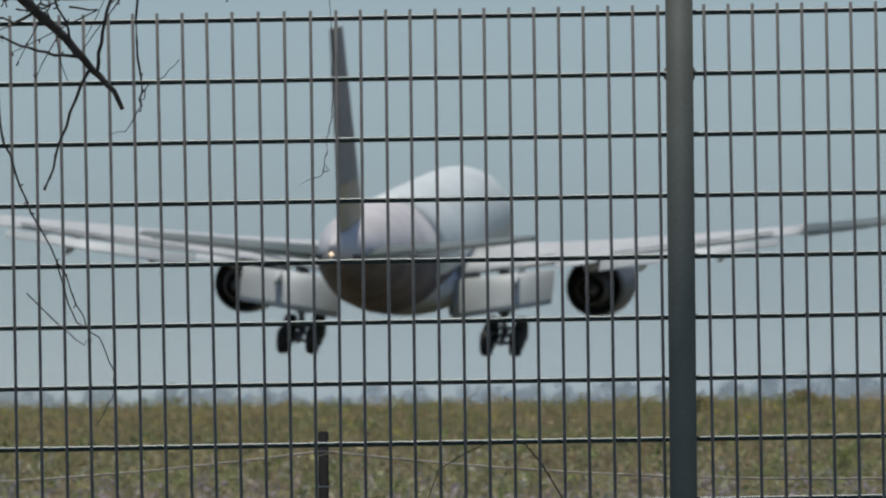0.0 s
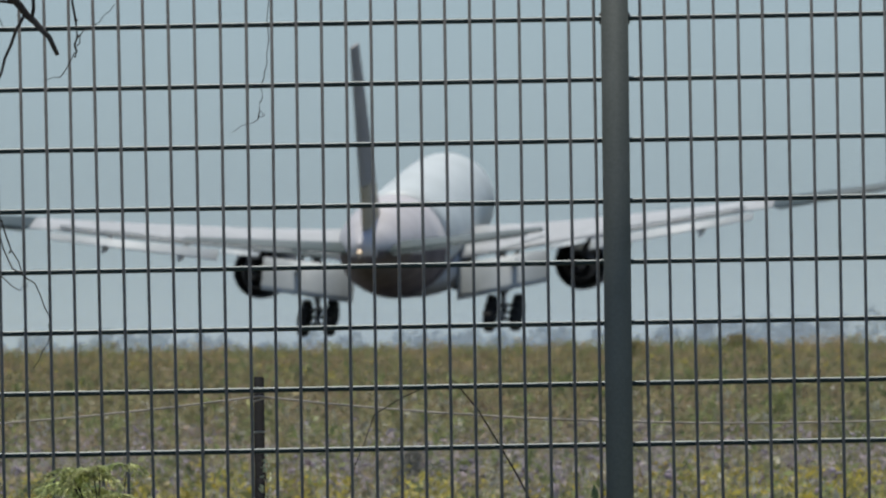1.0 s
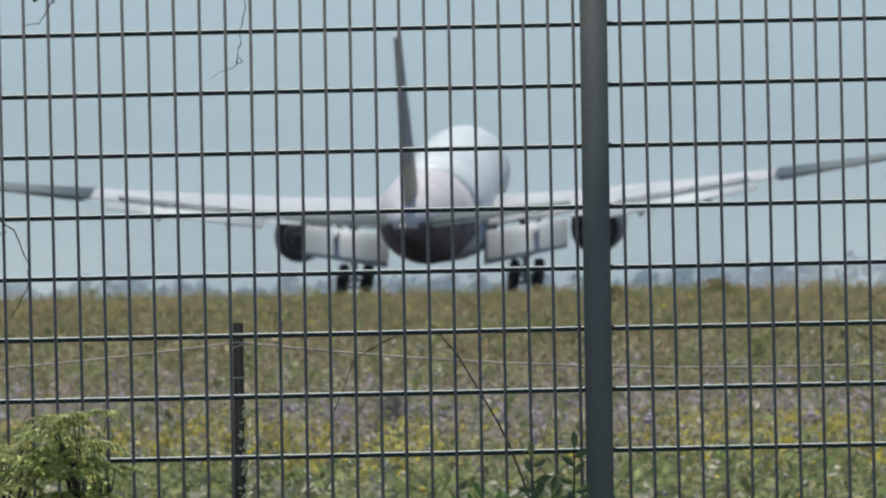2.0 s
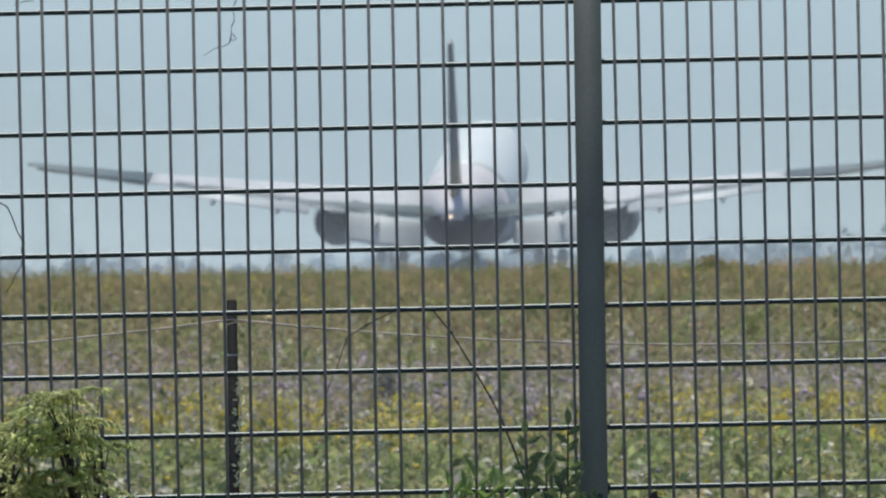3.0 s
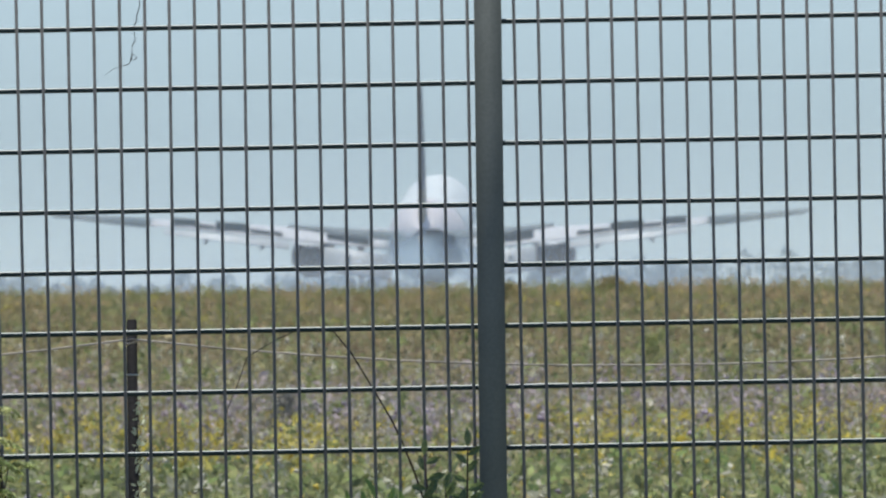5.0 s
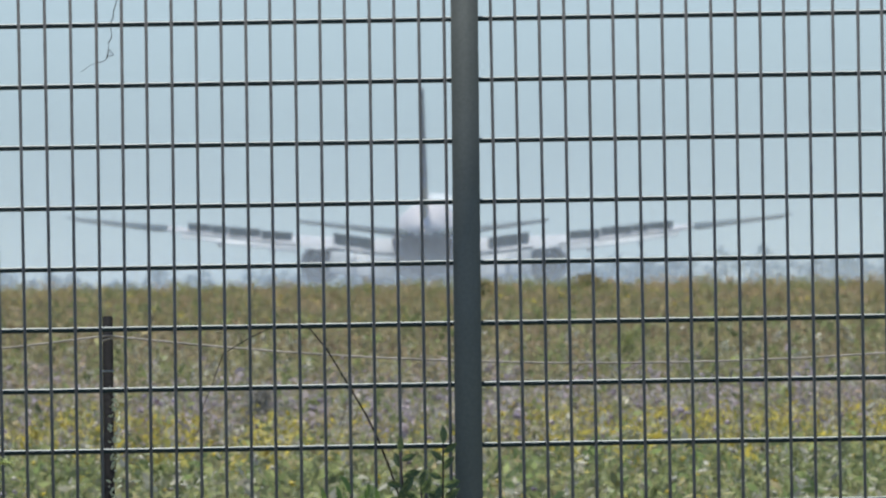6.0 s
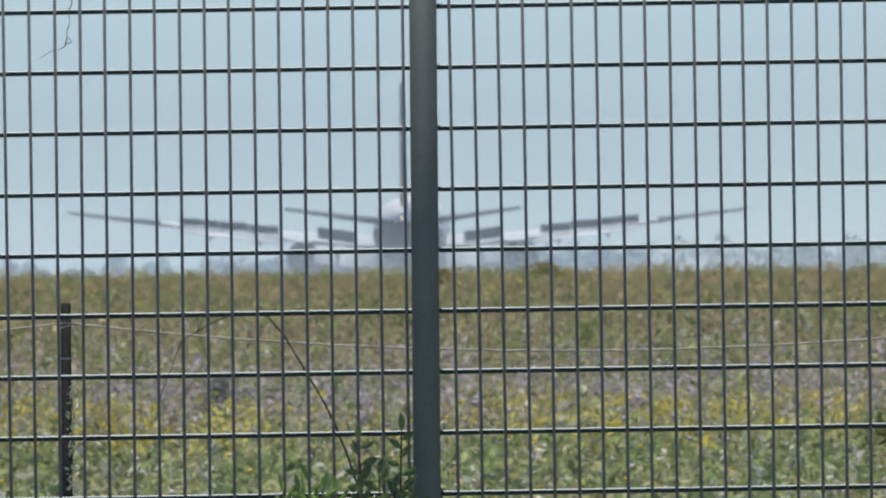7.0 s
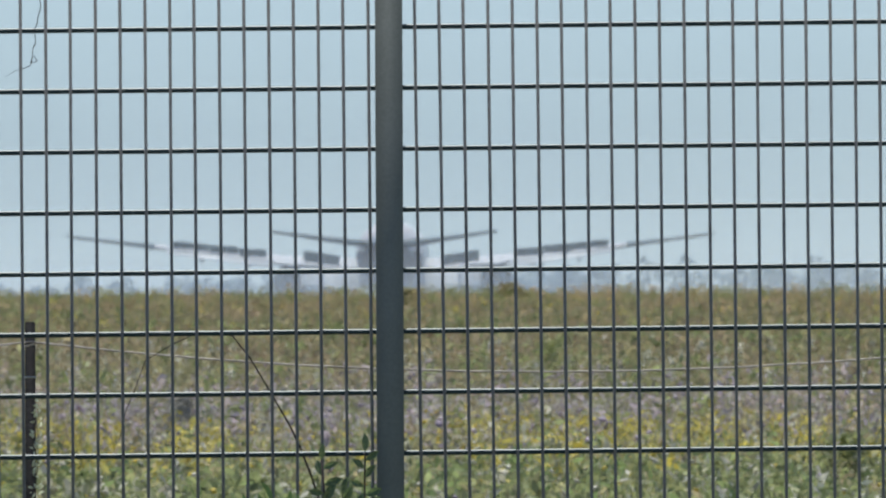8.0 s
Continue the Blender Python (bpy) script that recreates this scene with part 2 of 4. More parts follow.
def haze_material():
    """A see-through veil that imitates hazy air: thin, thickest low down, open at the top."""
    m = bpy.data.materials.new("see_through_haze_veil")
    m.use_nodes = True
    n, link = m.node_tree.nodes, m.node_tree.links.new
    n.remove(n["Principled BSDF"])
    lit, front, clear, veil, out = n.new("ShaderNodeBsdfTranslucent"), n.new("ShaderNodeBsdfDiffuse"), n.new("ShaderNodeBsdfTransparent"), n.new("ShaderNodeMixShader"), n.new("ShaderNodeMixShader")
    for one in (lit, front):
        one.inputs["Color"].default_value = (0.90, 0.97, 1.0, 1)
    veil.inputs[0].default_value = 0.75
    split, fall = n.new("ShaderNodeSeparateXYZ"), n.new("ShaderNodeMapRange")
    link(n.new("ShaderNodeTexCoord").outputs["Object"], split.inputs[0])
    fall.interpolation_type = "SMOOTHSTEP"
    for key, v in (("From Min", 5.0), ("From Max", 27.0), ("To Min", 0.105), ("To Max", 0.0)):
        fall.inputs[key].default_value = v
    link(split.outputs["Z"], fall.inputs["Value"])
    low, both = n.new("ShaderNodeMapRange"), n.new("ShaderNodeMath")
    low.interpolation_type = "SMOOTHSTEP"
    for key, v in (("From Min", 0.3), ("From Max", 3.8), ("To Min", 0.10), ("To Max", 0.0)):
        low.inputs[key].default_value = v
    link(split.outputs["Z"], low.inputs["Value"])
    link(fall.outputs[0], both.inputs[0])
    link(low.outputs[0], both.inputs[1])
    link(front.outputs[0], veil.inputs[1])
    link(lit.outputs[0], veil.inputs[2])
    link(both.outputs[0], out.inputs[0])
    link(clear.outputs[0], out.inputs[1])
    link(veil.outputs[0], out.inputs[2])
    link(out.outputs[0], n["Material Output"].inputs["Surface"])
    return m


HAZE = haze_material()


def sky_material():
    """The hazy band of sky low over the horizon, a little bluer higher up."""
    m = bpy.data.materials.new("hazy_horizon_sky")
    m.use_nodes = True
    n, link = m.node_tree.nodes, m.node_tree.links.new
    n.remove(n["Principled BSDF"])
    glow, split, rise, ramp = n.new("ShaderNodeEmission"), n.new("ShaderNodeSeparateXYZ"), n.new("ShaderNodeMapRange"), n.new("ShaderNodeValToRGB")
    link(n.new("ShaderNodeTexCoord").outputs["Object"], split.inputs[0])
    rise.inputs["From Max"].default_value = 160.0
    link(split.outputs["Z"], rise.inputs["Value"])
    link(rise.outputs[0], ramp.inputs[0])
    for stop, colour in zip(ramp.color_ramp.elements, ((0.47, 0.57, 0.61, 1), (0.415, 0.555, 0.65, 1))):
        stop.color = colour
    link(ramp.outputs[0], glow.inputs[0])
    link(glow.outputs[0], n["Material Output"].inputs["Surface"])
    return m


# ---- building helpers ----
def part(name, bm, mat, parent=None, label="", smooth=True):
    """One mesh object from a bmesh, under a thing or a part."""
    mesh = bpy.data.meshes.new(name)
    bm.normal_update()
    bm.to_mesh(mesh)
    bm.free()
    for one in (mat if isinstance(mat, (list, tuple)) else [mat]):
        mesh.materials.append(one)
    if smooth:
        for face in mesh.polygons:
            face.use_smooth = True
    ob = new(name, mesh)
    ob.parent = parent
    return tagged(ob, label)


def shared(name, mesh, parent, m):
    ob = new(name, mesh)
    ob.parent = parent
    ob.matrix_basis = m
    return ob


def loft(bm, rings, cap=True, slot=0):
    """Skin closed rings of points (lists of equal length)."""
    rows = [[bm.verts.new(p) for p in ring] for ring in rings]
    count = len(rows[0])
    for a, b in zip(rows, rows[1:]):
        for i in range(count):
            bm.faces.new((a[i], a[(i + 1) % count], b[(i + 1) % count], b[i])).material_index = slot
    if cap:
        bm.faces.new(rows[0][::-1]).material_index = slot
        bm.faces.new(rows[-1]).material_index = slot
    bmesh.ops.recalc_face_normals(bm, faces=bm.faces[:])
    return bm


def oval(y, cz, rx, rz, count=28, cx=0.0):
    return [(cx + rx * math.cos(2 * math.pi * i / count), y, cz + rz * math.sin(2 * math.pi * i / count)) for i in range(count)]


def tube_between(bm, a, b, r0, r1=None, sides=8):
    """A round bar from a to b."""
    a, b = Vector(a), Vector(b)
    turn = (b - a).to_track_quat("Z", "Y")
    r1 = r0 if r1 is None else r1
    rings = []
    for p, r in ((a, r0), (b, r1)):
        rings.append([p + turn @ Vector((r * math.cos(2 * math.pi * i / sides), r * math.sin(2 * math.pi * i / sides), 0)) for i in range(sides)])
    return loft(bm, rings)


def stem(bm, points, r0, r1, sides=6):
    """A tapering bent stem through points."""
    points = [Vector(p) for p in points]
    rings = []
    for i, p in enumerate(points):
        ahead = points[min(i + 1, len(points) - 1)] - points[max(i - 1, 0)]
        turn = ahead.to_track_quat("Z", "Y")
        r = r0 + (r1 - r0) * i / (len(points) - 1)
        rings.append([p + turn @ Vector((r * math.cos(2 * math.pi * k / sides), r * math.sin(2 * math.pi * k / sides), 0)) for k in range(sides)])
    return loft(bm, rings)


def wobble(a, b, steps, amount, rng):
    """Points from a to b with small kinks, as twigs have."""
    a, b = Vector(a), Vector(b)
    out = []
    for i in range(steps + 1):
        f = i / steps
        p = a.lerp(b, f)
        if 0 < i < steps:
            p += Vector((rng.uniform(-1, 1), rng.uniform(-1, 1), rng.uniform(-1, 1))) * amount
        out.append(p)
    return out


def box(bm, lo, hi, bevel=0.0):
    made = bmesh.ops.create_cube(bm, size=1.0)["verts"]
    mid = [(a + b) / 2 for a, b in zip(lo, hi)]
    size = [b - a for a, b in zip(lo, hi)]
    for v in made:
        v.co = Vector([m + c * s for m, c, s in zip(mid, v.co, size)])
    if bevel:
        bmesh.ops.bevel(bm, geom=bm.edges[:], offset=bevel, segments=2, affect="EDGES")
    return bm


# ---- the ground ----
PROFILE_Y = [-400, 60, 200, 400, 600, 760, 900, 985, 1031, 1067, 1102, 1152, 1208, 1242, 1277, 1345, 1500, 2500, 4900]
PROFILE_Z = [0.0, 0.0, 0.08, 0.28, 0.50, 0.68, 0.72, 0.72, 0.69, 0.54, 0.29, -0.05, -0.45, -0.66, -0.86, -1.05, -1.3, -2.3, -3.0]


def ground_height(y):
    return np.interp(y, PROFILE_Y, PROFILE_Z)


def sheet(name, mat, xs, ys, lift=0.0, slant=0.0, x0=0.0, y0=0.0):
    """A strip of ground that follows the profile. slant: sideways shift per metre ahead."""
    bm = bmesh.new()
    rows = [[bm.verts.new((x0 + x + slant * (y - y0), y, float(ground_height(y)) + lift)) for x in xs] for y in ys]
    for a, b in zip(rows, rows[1:]):
        for i in range(len(xs) - 1):
            bm.faces.new((a[i], a[i + 1], b[i + 1], b[i]))
    return part(name, bm, mat)


near_ys = [-400, -100, 0, 29, 60, 100, 150, 200, 300, 400, 500, 600, 680, 760, 830, 900, 945, 985, 1031, 1067, 1102, 1152, 1208, 1242, 1277, 1345, 1420, 1500, 1800, 2500, 3500, 4900]
tagged(sheet("ground", SOIL, [-2500, -800, -200, -60, 0, 60, 200, 800, 2500], near_ys), "gently rising meadow ground with bare brown soil", "ground", kind="structure")
tagged(sheet("runway", ASPHALT, [-22.5, -11, 0, 11, 22.5], [y for y in near_ys if 800 < y < 2600], 0.03, 0.032, -2.0, 985), "grey asphalt runway beyond the meadow crest", "runway", kind="structure")


def sky_backdrop():
    """A curved band of pale sky, far behind everything."""
    bm = bmesh.new()
    for a, b in zip(range(-30, 30, 2), range(-28, 32, 2)):
        p, q = [(4700 * math.sin(radians(d)), 4700 * math.cos(radians(d))) for d in (a, b)]
        bm.faces.new([bm.verts.new(v) for v in ((*p, -8), (*q, -8), (*q, 420), (*p, 420))])
    bmesh.ops.remove_doubles(bm, verts=bm.verts[:], dist=0.01)
    tagged(part("backdrop", bm, sky_material()), "pale hazy blue sky above the horizon", "sky", kind="structure")


sky_backdrop()


# ---- the airliner ----

def wing_z(x):
    d = max(abs(x) - 3.0, 0)
    return -1.35 + 0.093 * d + 0.0008 * d * d


def lead_y(x):
    return 13.0 - 0.66 * (abs(x) - 3.0)


def trail_y(x):
    x = abs(x)
    return -3.0 if x < 9.7 else -3.0 - 4.2 * (x - 9.7) / 20.7


FOIL = [(0, 0), (0.02, 0.035), (0.1, 0.062), (0.3, 0.075), (0.6, 0.055), (0.85, 0.022), (1, 0.004), (1, -0.004), (0.85, -0.012), (0.6, -0.03), (0.3, -0.05), (0.1, -0.04), (0.02, -0.025)]


def foil_ring(x, front, back, z, thick=1.0, twist=0.0):
    """A wing section at span x, from its front to its back edge; twist lifts the front."""
    chord = front - back
    return [(x, front - c * chord, z + h * chord * thick + (0.4 - c) * chord * math.sin(radians(twist))) for c, h in FOIL]


def shaded_belly(bm, height, ahead):
    """Paint the underside's shade with the second colour: faces below a height, and behind a station."""
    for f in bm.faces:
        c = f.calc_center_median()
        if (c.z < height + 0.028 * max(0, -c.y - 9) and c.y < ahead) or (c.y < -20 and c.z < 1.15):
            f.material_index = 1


def airliner():
    plane = new("airliner")
    tagged(plane, "white twin-engine jet airliner with brown tail, landing away", "airliner")
    # fuselage: white ahead; belly and tail section have underside shade painted dark
    bm = bmesh.new()
    shape = [(33.0, -0.7, 0.15, 0.15), (32.4, -0.65, 0.9, 0.85), (31.2, -0.5, 1.6, 1.6), (29, -0.2, 2.4, 2.45), (26, 0, 2.95, 2.98), (23, 0, 3.1, 3.1), (10, 0, 3.1, 3.1), (6, 0, 3.1, 3.1), (-5, 0, 3.1, 3.1), (-9, 0.05, 3.08, 3.05)]
    loft(bm, [oval(y, cz, rx, rz, 36) for y, cz, rx, rz in shape])
    shaded_belly(bm, -1.2, 8.0)
    body = part("fuselage", bm, [WHITE_PAINT, BELLY_SHADE], plane)
    bm = bmesh.new()
    tail = [(-9, 0.05, 3.085, 3.055), (-13, 0.25, 2.9, 2.8), (-17, 0.6, 2.5, 2.4), (-21, 0.85, 2.0, 1.92), (-25, 1.1, 1.38, 1.42), (-28, 1.3, 0.8, 1.0), (-30, 1.42, 0.3, 0.62), (-30.4, 1.45, 0.14, 0.4)]
    loft(bm, [oval(y, cz, rx, rz, 36) for y, cz, rx, rz in tail])
    shaded_belly(bm, 0.1, 99.0)
    part("tail_section", bm, [TAIL_GREY, BELLY_SHADE], plane, "white rear fuselage with underside shade painted in dark mauve")
    bm = bmesh.new()
    loft(bm, [oval(y, -2.1, rx, rz, 24) for y, rx, rz in ((15, 0.6, 0.3), (13, 2.2, 1.0), (8, 3.3, 1.5), (0, 3.4, 1.6), (-5, 2.6, 1.2), (-9, 0.6, 0.4))])
    part("belly_fairing", bm, WING_GREY, plane)
    # fin with rudder and gold foot
    def fin_piece(name, z0, z1, f0, f1, mat, label=""):
        b = bmesh.new()
        rings = []
        for z in (z0, (z0 + z1) / 2, z1):
            k = (z - 2.4) / 10.7
            front, back = -17.5 - 9.0 * k, -27.2 - 4.4 * k
            a, c = front + (back - front) * f0, front + (back - front) * f1
            half = 0.29 * (1 - 0.6 * k)
            taper0, taper1 = (0.15 if f0 == 0 else 0.9), (0.9 if f1 < 1 else 0.12)
            rings.append([(half * taper0, a, z), (half, a + (c - a) * 0.35, z), (half * taper1, c, z), (-half * taper1, c, z), (-half, a + (c - a) * 0.35, z), (-half * taper0, a, z)])
        loft(b, rings)
        return part(name, b, mat, plane, label, smooth=False)
    fin_piece("fin_foot", 2.0, 4.9, 0.0, 0.70, GOLD_PAINT, "dull gold fin foot")
    fin_piece("fin", 4.9, 13.1, 0.0, 0.70, FIN_PAINT, "brown-grey tail fin")
    fin_piece("rudder", 4.95, 13.1, 0.71, 1.0, FIN_PAINT, "brown-grey rudder")
    fin_piece("rudder_foot", 2.3, 4.9, 0.71, 1.0, GOLD_PAINT, "dull gold rudder foot")
    # tailplane
    for side in (-1, 1):
        bm = bmesh.new()
        loft(bm, [foil_ring(side * x, f, b, z, 0.9, -2.0) for x, f, b, z in ((0.6, -19.5, -26.2, 0.85), (5, -22.6, -27.4, 1.45), (10.1, -26.6, -29.2, 2.2), (10.25, -27.2, -29.2, 2.23))])
        half = part("tailplane", bm, SHADED_GREY, plane, "grey tailplane half")
        bm = bmesh.new()
        loft(bm, [foil_ring(side * x, f, b, z, 0.7, -3.0) for x, f, b, z in ((1.6, -26.35, -28.2, 0.97), (9.5, -29.0, -30.1, 2.08))])
        part("elevator", bm, SHADED_GREY, half)
    # wings, flaps, engines
    for side in (-1, 1):
        bm = bmesh.new()
        rings = []
        for x, cut in ((2.2, 2.6), (6, 2.6), (9.7, 2.4), (15, 1.7), (20.9, 1.2), (21.95, 0.3)):
            rings.append(foil_ring(side * x, lead_y(x) - (0.5 if x > 30 else 0), trail_y(x) + cut, wing_z(x), 1.0 - 0.012 * x, 1.0 - 0.045 * x))
        loft(bm, rings)
        wing = part("wing", bm, WING_GREY, plane)
        wings.append((wing, side))
        # Outer panel split off so the wing end's shade is in its colour.
        bm = bmesh.new()
        loft(bm, [foil_ring(side * x, lead_y(x) - (0.5 if x > 30 else 0), trail_y(x) + (0.9 if x > 30 else 0), wing_z(x), 1.0 - 0.012 * x, 1.0 - 0.045 * x) for x in (22.0, 26, 29.8, 30.4)])
        part("outer_wing", bm, SHADED_GREY, wing, "outer wing panel, shade put into its dark grey")
        for name, x0, x1, c0, c1, droop in (("inboard_flap", 3.0, 8.4, 2.9, 2.6, 42), ("flaperon", 8.6, 10.8, 1.7, 1.6, 3), ("outboard_flap", 11.0, 20.8, 1.7, 1.1, 16)):
            bm = bmesh.new()
            rings = []
            for x, chord in ((x0, c0), (x1, c1)):
                hinge, z, a = trail_y(x) + 1.5 * chord / 3, wing_z(x) - (0.32 if x < 8.5 else 0.06 if x < 11 else 0.14), radians(droop)
                rings.append([(side * x, hinge - c * chord * math.cos(a) + h * chord * math.sin(a) * -1, z - c * chord * math.sin(a) + h * chord * math.cos(a)) for c, h in FOIL])
            loft(bm, rings)
            part(name, bm, FLAP_WHITE, wing, "drooped white flap")
        for x in (6.4, 13.2, 17.6):
            bm = bmesh.new()
            loft(bm, [oval(y, wing_z(x) - dz, r, r * 1.5, 12, side * x) for y, dz, r in ((trail_y(x) + 4.5, 0.35, 0.05), (trail_y(x) + 3, 0.5, 0.2), (trail_y(x) + 0.5, 0.65, 0.2), (trail_y(x) - 1.2, 0.8, 0.05))])
            part("flap_fairing", bm, FLAP_WHITE, wing)
        # aileron of the outer wing
        bm = bmesh.new()
        loft(bm, [foil_ring(side * x, trail_y(x) + 0.55, trail_y(x) - 0.25, wing_z(x) - 0.12, 0.8, 4) for x in (22.3, 29.6)])
        part("aileron", bm, SHADED_GREY, wing, "aileron, shade put into its dark grey")
        # engine
        ex = side * 9.6
        bm = bmesh.new()
        loft(bm, [oval(y, -2.5, r, r, 32, ex) for y, r in ((13.4, 1.52), (13.5, 1.57), (13.2, 1.68), (11.5, 1.77), (9.5, 1.74), (7.6, 1.62), (6.6, 1.50), (6.6, 1.43), (8.0, 1.40), (8.0, 1.40))], cap=False)
        nacelle = part("engine_nacelle", bm, NACELLE, plane, "dark engine nacelle seen from its exhaust")
        for name, rings, mat in (
            ("bypass_duct", ((8.0, 1.40), (8.02, 0.3)), DUCT_BLACK),
            ("intake_lip", ((13.52, 1.56), (13.35, 1.49), (12.6, 1.42), (12.2, 0.3)), DUCT_BLACK),
            ("core_nozzle", ((8.2, 1.12), (6.6, 1.02), (5.2, 0.74), (5.2, 0.68), (5.8, 0.66), (5.82, 0.1)), HOT_METAL),
            ("exhaust_plug", ((5.8, 0.46), (5.0, 0.36), (4.3, 0.1), (4.25, 0.02)), HOT_METAL),
        ):
            bm = bmesh.new()
            loft(bm, [oval(y, -2.5, r, r, 28, ex) for y, r in rings], cap=False)
            part(name, bm, mat, nacelle)
        bm = bmesh.new()
        loft(bm, [[(ex + sx * w, y, z) for sx, z in ((-1, z0), (1, z0), (1, z1), (-1, z1))] for y, w, z0, z1 in ((11.5, 0.12, -0.9, -0.62), (8.5, 0.28, -1.2, -0.45), (4.5, 0.26, -1.5, -0.95), (1.5, 0.05, -1.2, -1.1))])
        part("pylon", bm, WING_GREY, nacelle)
        # main gear: six wheels on a tilted beam
        gx = side * 5.49
        bm = bmesh.new()
        tube_between(bm, (gx, 0, -1.2), (gx, 0, -3.6), 0.3, 0.3, 14)
        tube_between(bm, (gx, 0, -3.6), (gx, 0, -4.7), 0.17, 0.17, 14)
        tube_between(bm, (gx, 0.1, -3.5), (gx - side * 2.4, 0.2, -1.6), 0.11)
        tube_between(bm, (gx, 0, -3.4), (gx, 2.6, -1.5), 0.11)
        gear = part("main_gear", bm, STEEL, plane, "main landing gear leg")
        bm = bmesh.new()
        tube_between(bm, (gx, 1.6, -4.41), (gx, -1.6, -4.99), 0.16, 0.16, 10)
        for y in (1.45, 0, -1.45):
            tube_between(bm, (gx - 0.78, y, -4.7 + y * 0.2), (gx + 0.78, y, -4.7 + y * 0.2), 0.1)
        part("bogie_beam", bm, STEEL, gear)
        bm = bmesh.new()
        box(bm, (gx + side * 0.45, -1.2, -3.4), (gx + side * 0.52, 1.2, -1.6), 0.02)
        part("gear_door", bm, WHITE_PAINT, gear)
        for y in (1.45, 0, -1.45):
            for off in (-0.78, 0.78):
                part("wheel", wheel(0.70, 0.62), [RUBBER, STEEL], gear).matrix_basis = pose(gx + off, y, -4.73 + y * 0.2)
    # nose gear
    bm = bmesh.new()
    tube_between(bm, (0, 25.9, -2.4), (0, 25.9, -4.8), 0.14)
    tube_between(bm, (0, 25.9, -3.9), (0, 27.6, -2.6), 0.08)
    tube_between(bm, (-0.45, 25.9, -4.85), (0.45, 25.9, -4.85), 0.08)
    nose = part("nose_gear", bm, STEEL, plane, "nose landing gear leg")
    for off in (-0.38, 0.38):
        part("wheel", wheel(0.54, 0.36), [RUBBER, STEEL], nose).matrix_basis = pose(off, 25.9, -4.85)
    bm = bmesh.new()
    bmesh.ops.create_uvsphere(bm, u_segments=10, v_segments=6, radius=0.09)
    part("tail_light", bm, LAMP, plane, "glowing warm tail light").matrix_basis = pose(0, -30.5, 1.45)
    return plane


def wheel(radius, width):
    """A tyre with rounded shoulders and a steel hub, its axle along x."""
    bm = bmesh.new()
    w = width / 2
    prof = [(-w * 0.7, radius * 0.55, 1), (-w * 0.95, radius * 0.62, 0), (-w, radius * 0.8, 0), (-w * 0.75, radius * 0.96, 0), (0, radius, 0), (w * 0.75, radius * 0.96, 0), (w, radius * 0.8, 0), (w * 0.95, radius * 0.62, 0), (w * 0.7, radius * 0.55, 1)]
    loft(bm, [[(x, r * math.cos(2 * math.pi * i / 24), r * math.sin(2 * math.pi * i / 24)) for i in range(24)] for x, r, _ in prof])
    for f in bm.faces:
        if len(f.verts) > 4:
            f.material_index = 1
    return bm


# spoilers: hinged panels on the wings, built in their own space with the hinge at x
spoilers, wings = [], []
plane = airliner()


def spoiler_panels():
    for wing, side in wings:
        for x0, x1, chord in ((4.8, 8.2, 1.2), (11.6, 14.2, 0.85), (14.25, 16.9, 0.85), (16.95, 18.3, 0.8), (18.35, 20.3, 0.75)):
            mid = (x0 + x1) / 2
            hinge = Vector((side * mid, trail_y(mid) + (2.75 if x0 < 9 else 2.0), wing_z(mid) + 0.22))
            lean = (wing_z(x1) - wing_z(x0)) * (2.4 if x0 < 9 else 1.0)
            bm = bmesh.new()
            h = (x1 - x0) / 2
            rings = []
            for s in (-1, 1):
                x, dz = side * s * h, lean * s / 2
                rings.append([(x, 0, dz + 0.03), (x, -chord, dz + 0.01), (x, -chord, dz - 0.01), (x, 0, dz - 0.05)])
            loft(bm, rings)
            # Dark colour carries the shade on the raised panel's back.
            ob = part("spoiler", bm, SHADED_GREY, wing, "spoiler panel that rises after touchdown, back-face shade in its colour", smooth=False)
            ob.matrix_basis = Matrix.Translation(hinge)
            spoilers.append((ob, hinge, x0 in (11.6, 16.95)))


spoiler_panels()


# ---- tyre smoke ----
puffs = []


def smoke_puffs():
    rng = random.Random(5)
    for i in range(6):
        bm = bmesh.new()
        bmesh.ops.create_icosphere(bm, subdivisions=3, radius=1.0)
        for v in bm.verts:
            k = 1 + 0.16 * noise.noise(v.co * 1.7 + Vector((i * 3.1, 0, 0)))
            v.co = Vector((v.co.x * 3.5, v.co.y * 2.0, v.co.z * 2.3)) * k
        ob = part("smoke_puff", bm, SMOKE)
        tagged(ob, "thin bluish-white puff of tyre smoke over the runway", "smoke", "tyre smoke puffs")
        puffs.append((ob, rng.uniform(-1, 1), rng.uniform(0, 1)))


smoke_puffs()


def haze_sheet(y, wide):
    """A low swelling see-through sheet across the runway, added to imitate hazy air."""
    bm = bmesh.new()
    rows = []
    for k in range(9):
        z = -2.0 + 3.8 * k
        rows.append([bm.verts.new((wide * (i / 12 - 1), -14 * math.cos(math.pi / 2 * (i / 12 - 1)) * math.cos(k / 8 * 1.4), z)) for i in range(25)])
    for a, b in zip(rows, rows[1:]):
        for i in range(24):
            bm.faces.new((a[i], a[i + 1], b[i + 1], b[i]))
    ob = part("haze_veil", bm, HAZE)
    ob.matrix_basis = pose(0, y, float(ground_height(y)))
    tagged(ob, "thin pale see-through sheet imitating haze over the runway", "haze", "heat haze banks", "stuff")


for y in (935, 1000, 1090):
    haze_sheet(y, 110)


# ---- the mesh fence ----
FENCE_Y, PITCH, RISE = 28.98, 0.1225, 0.0068


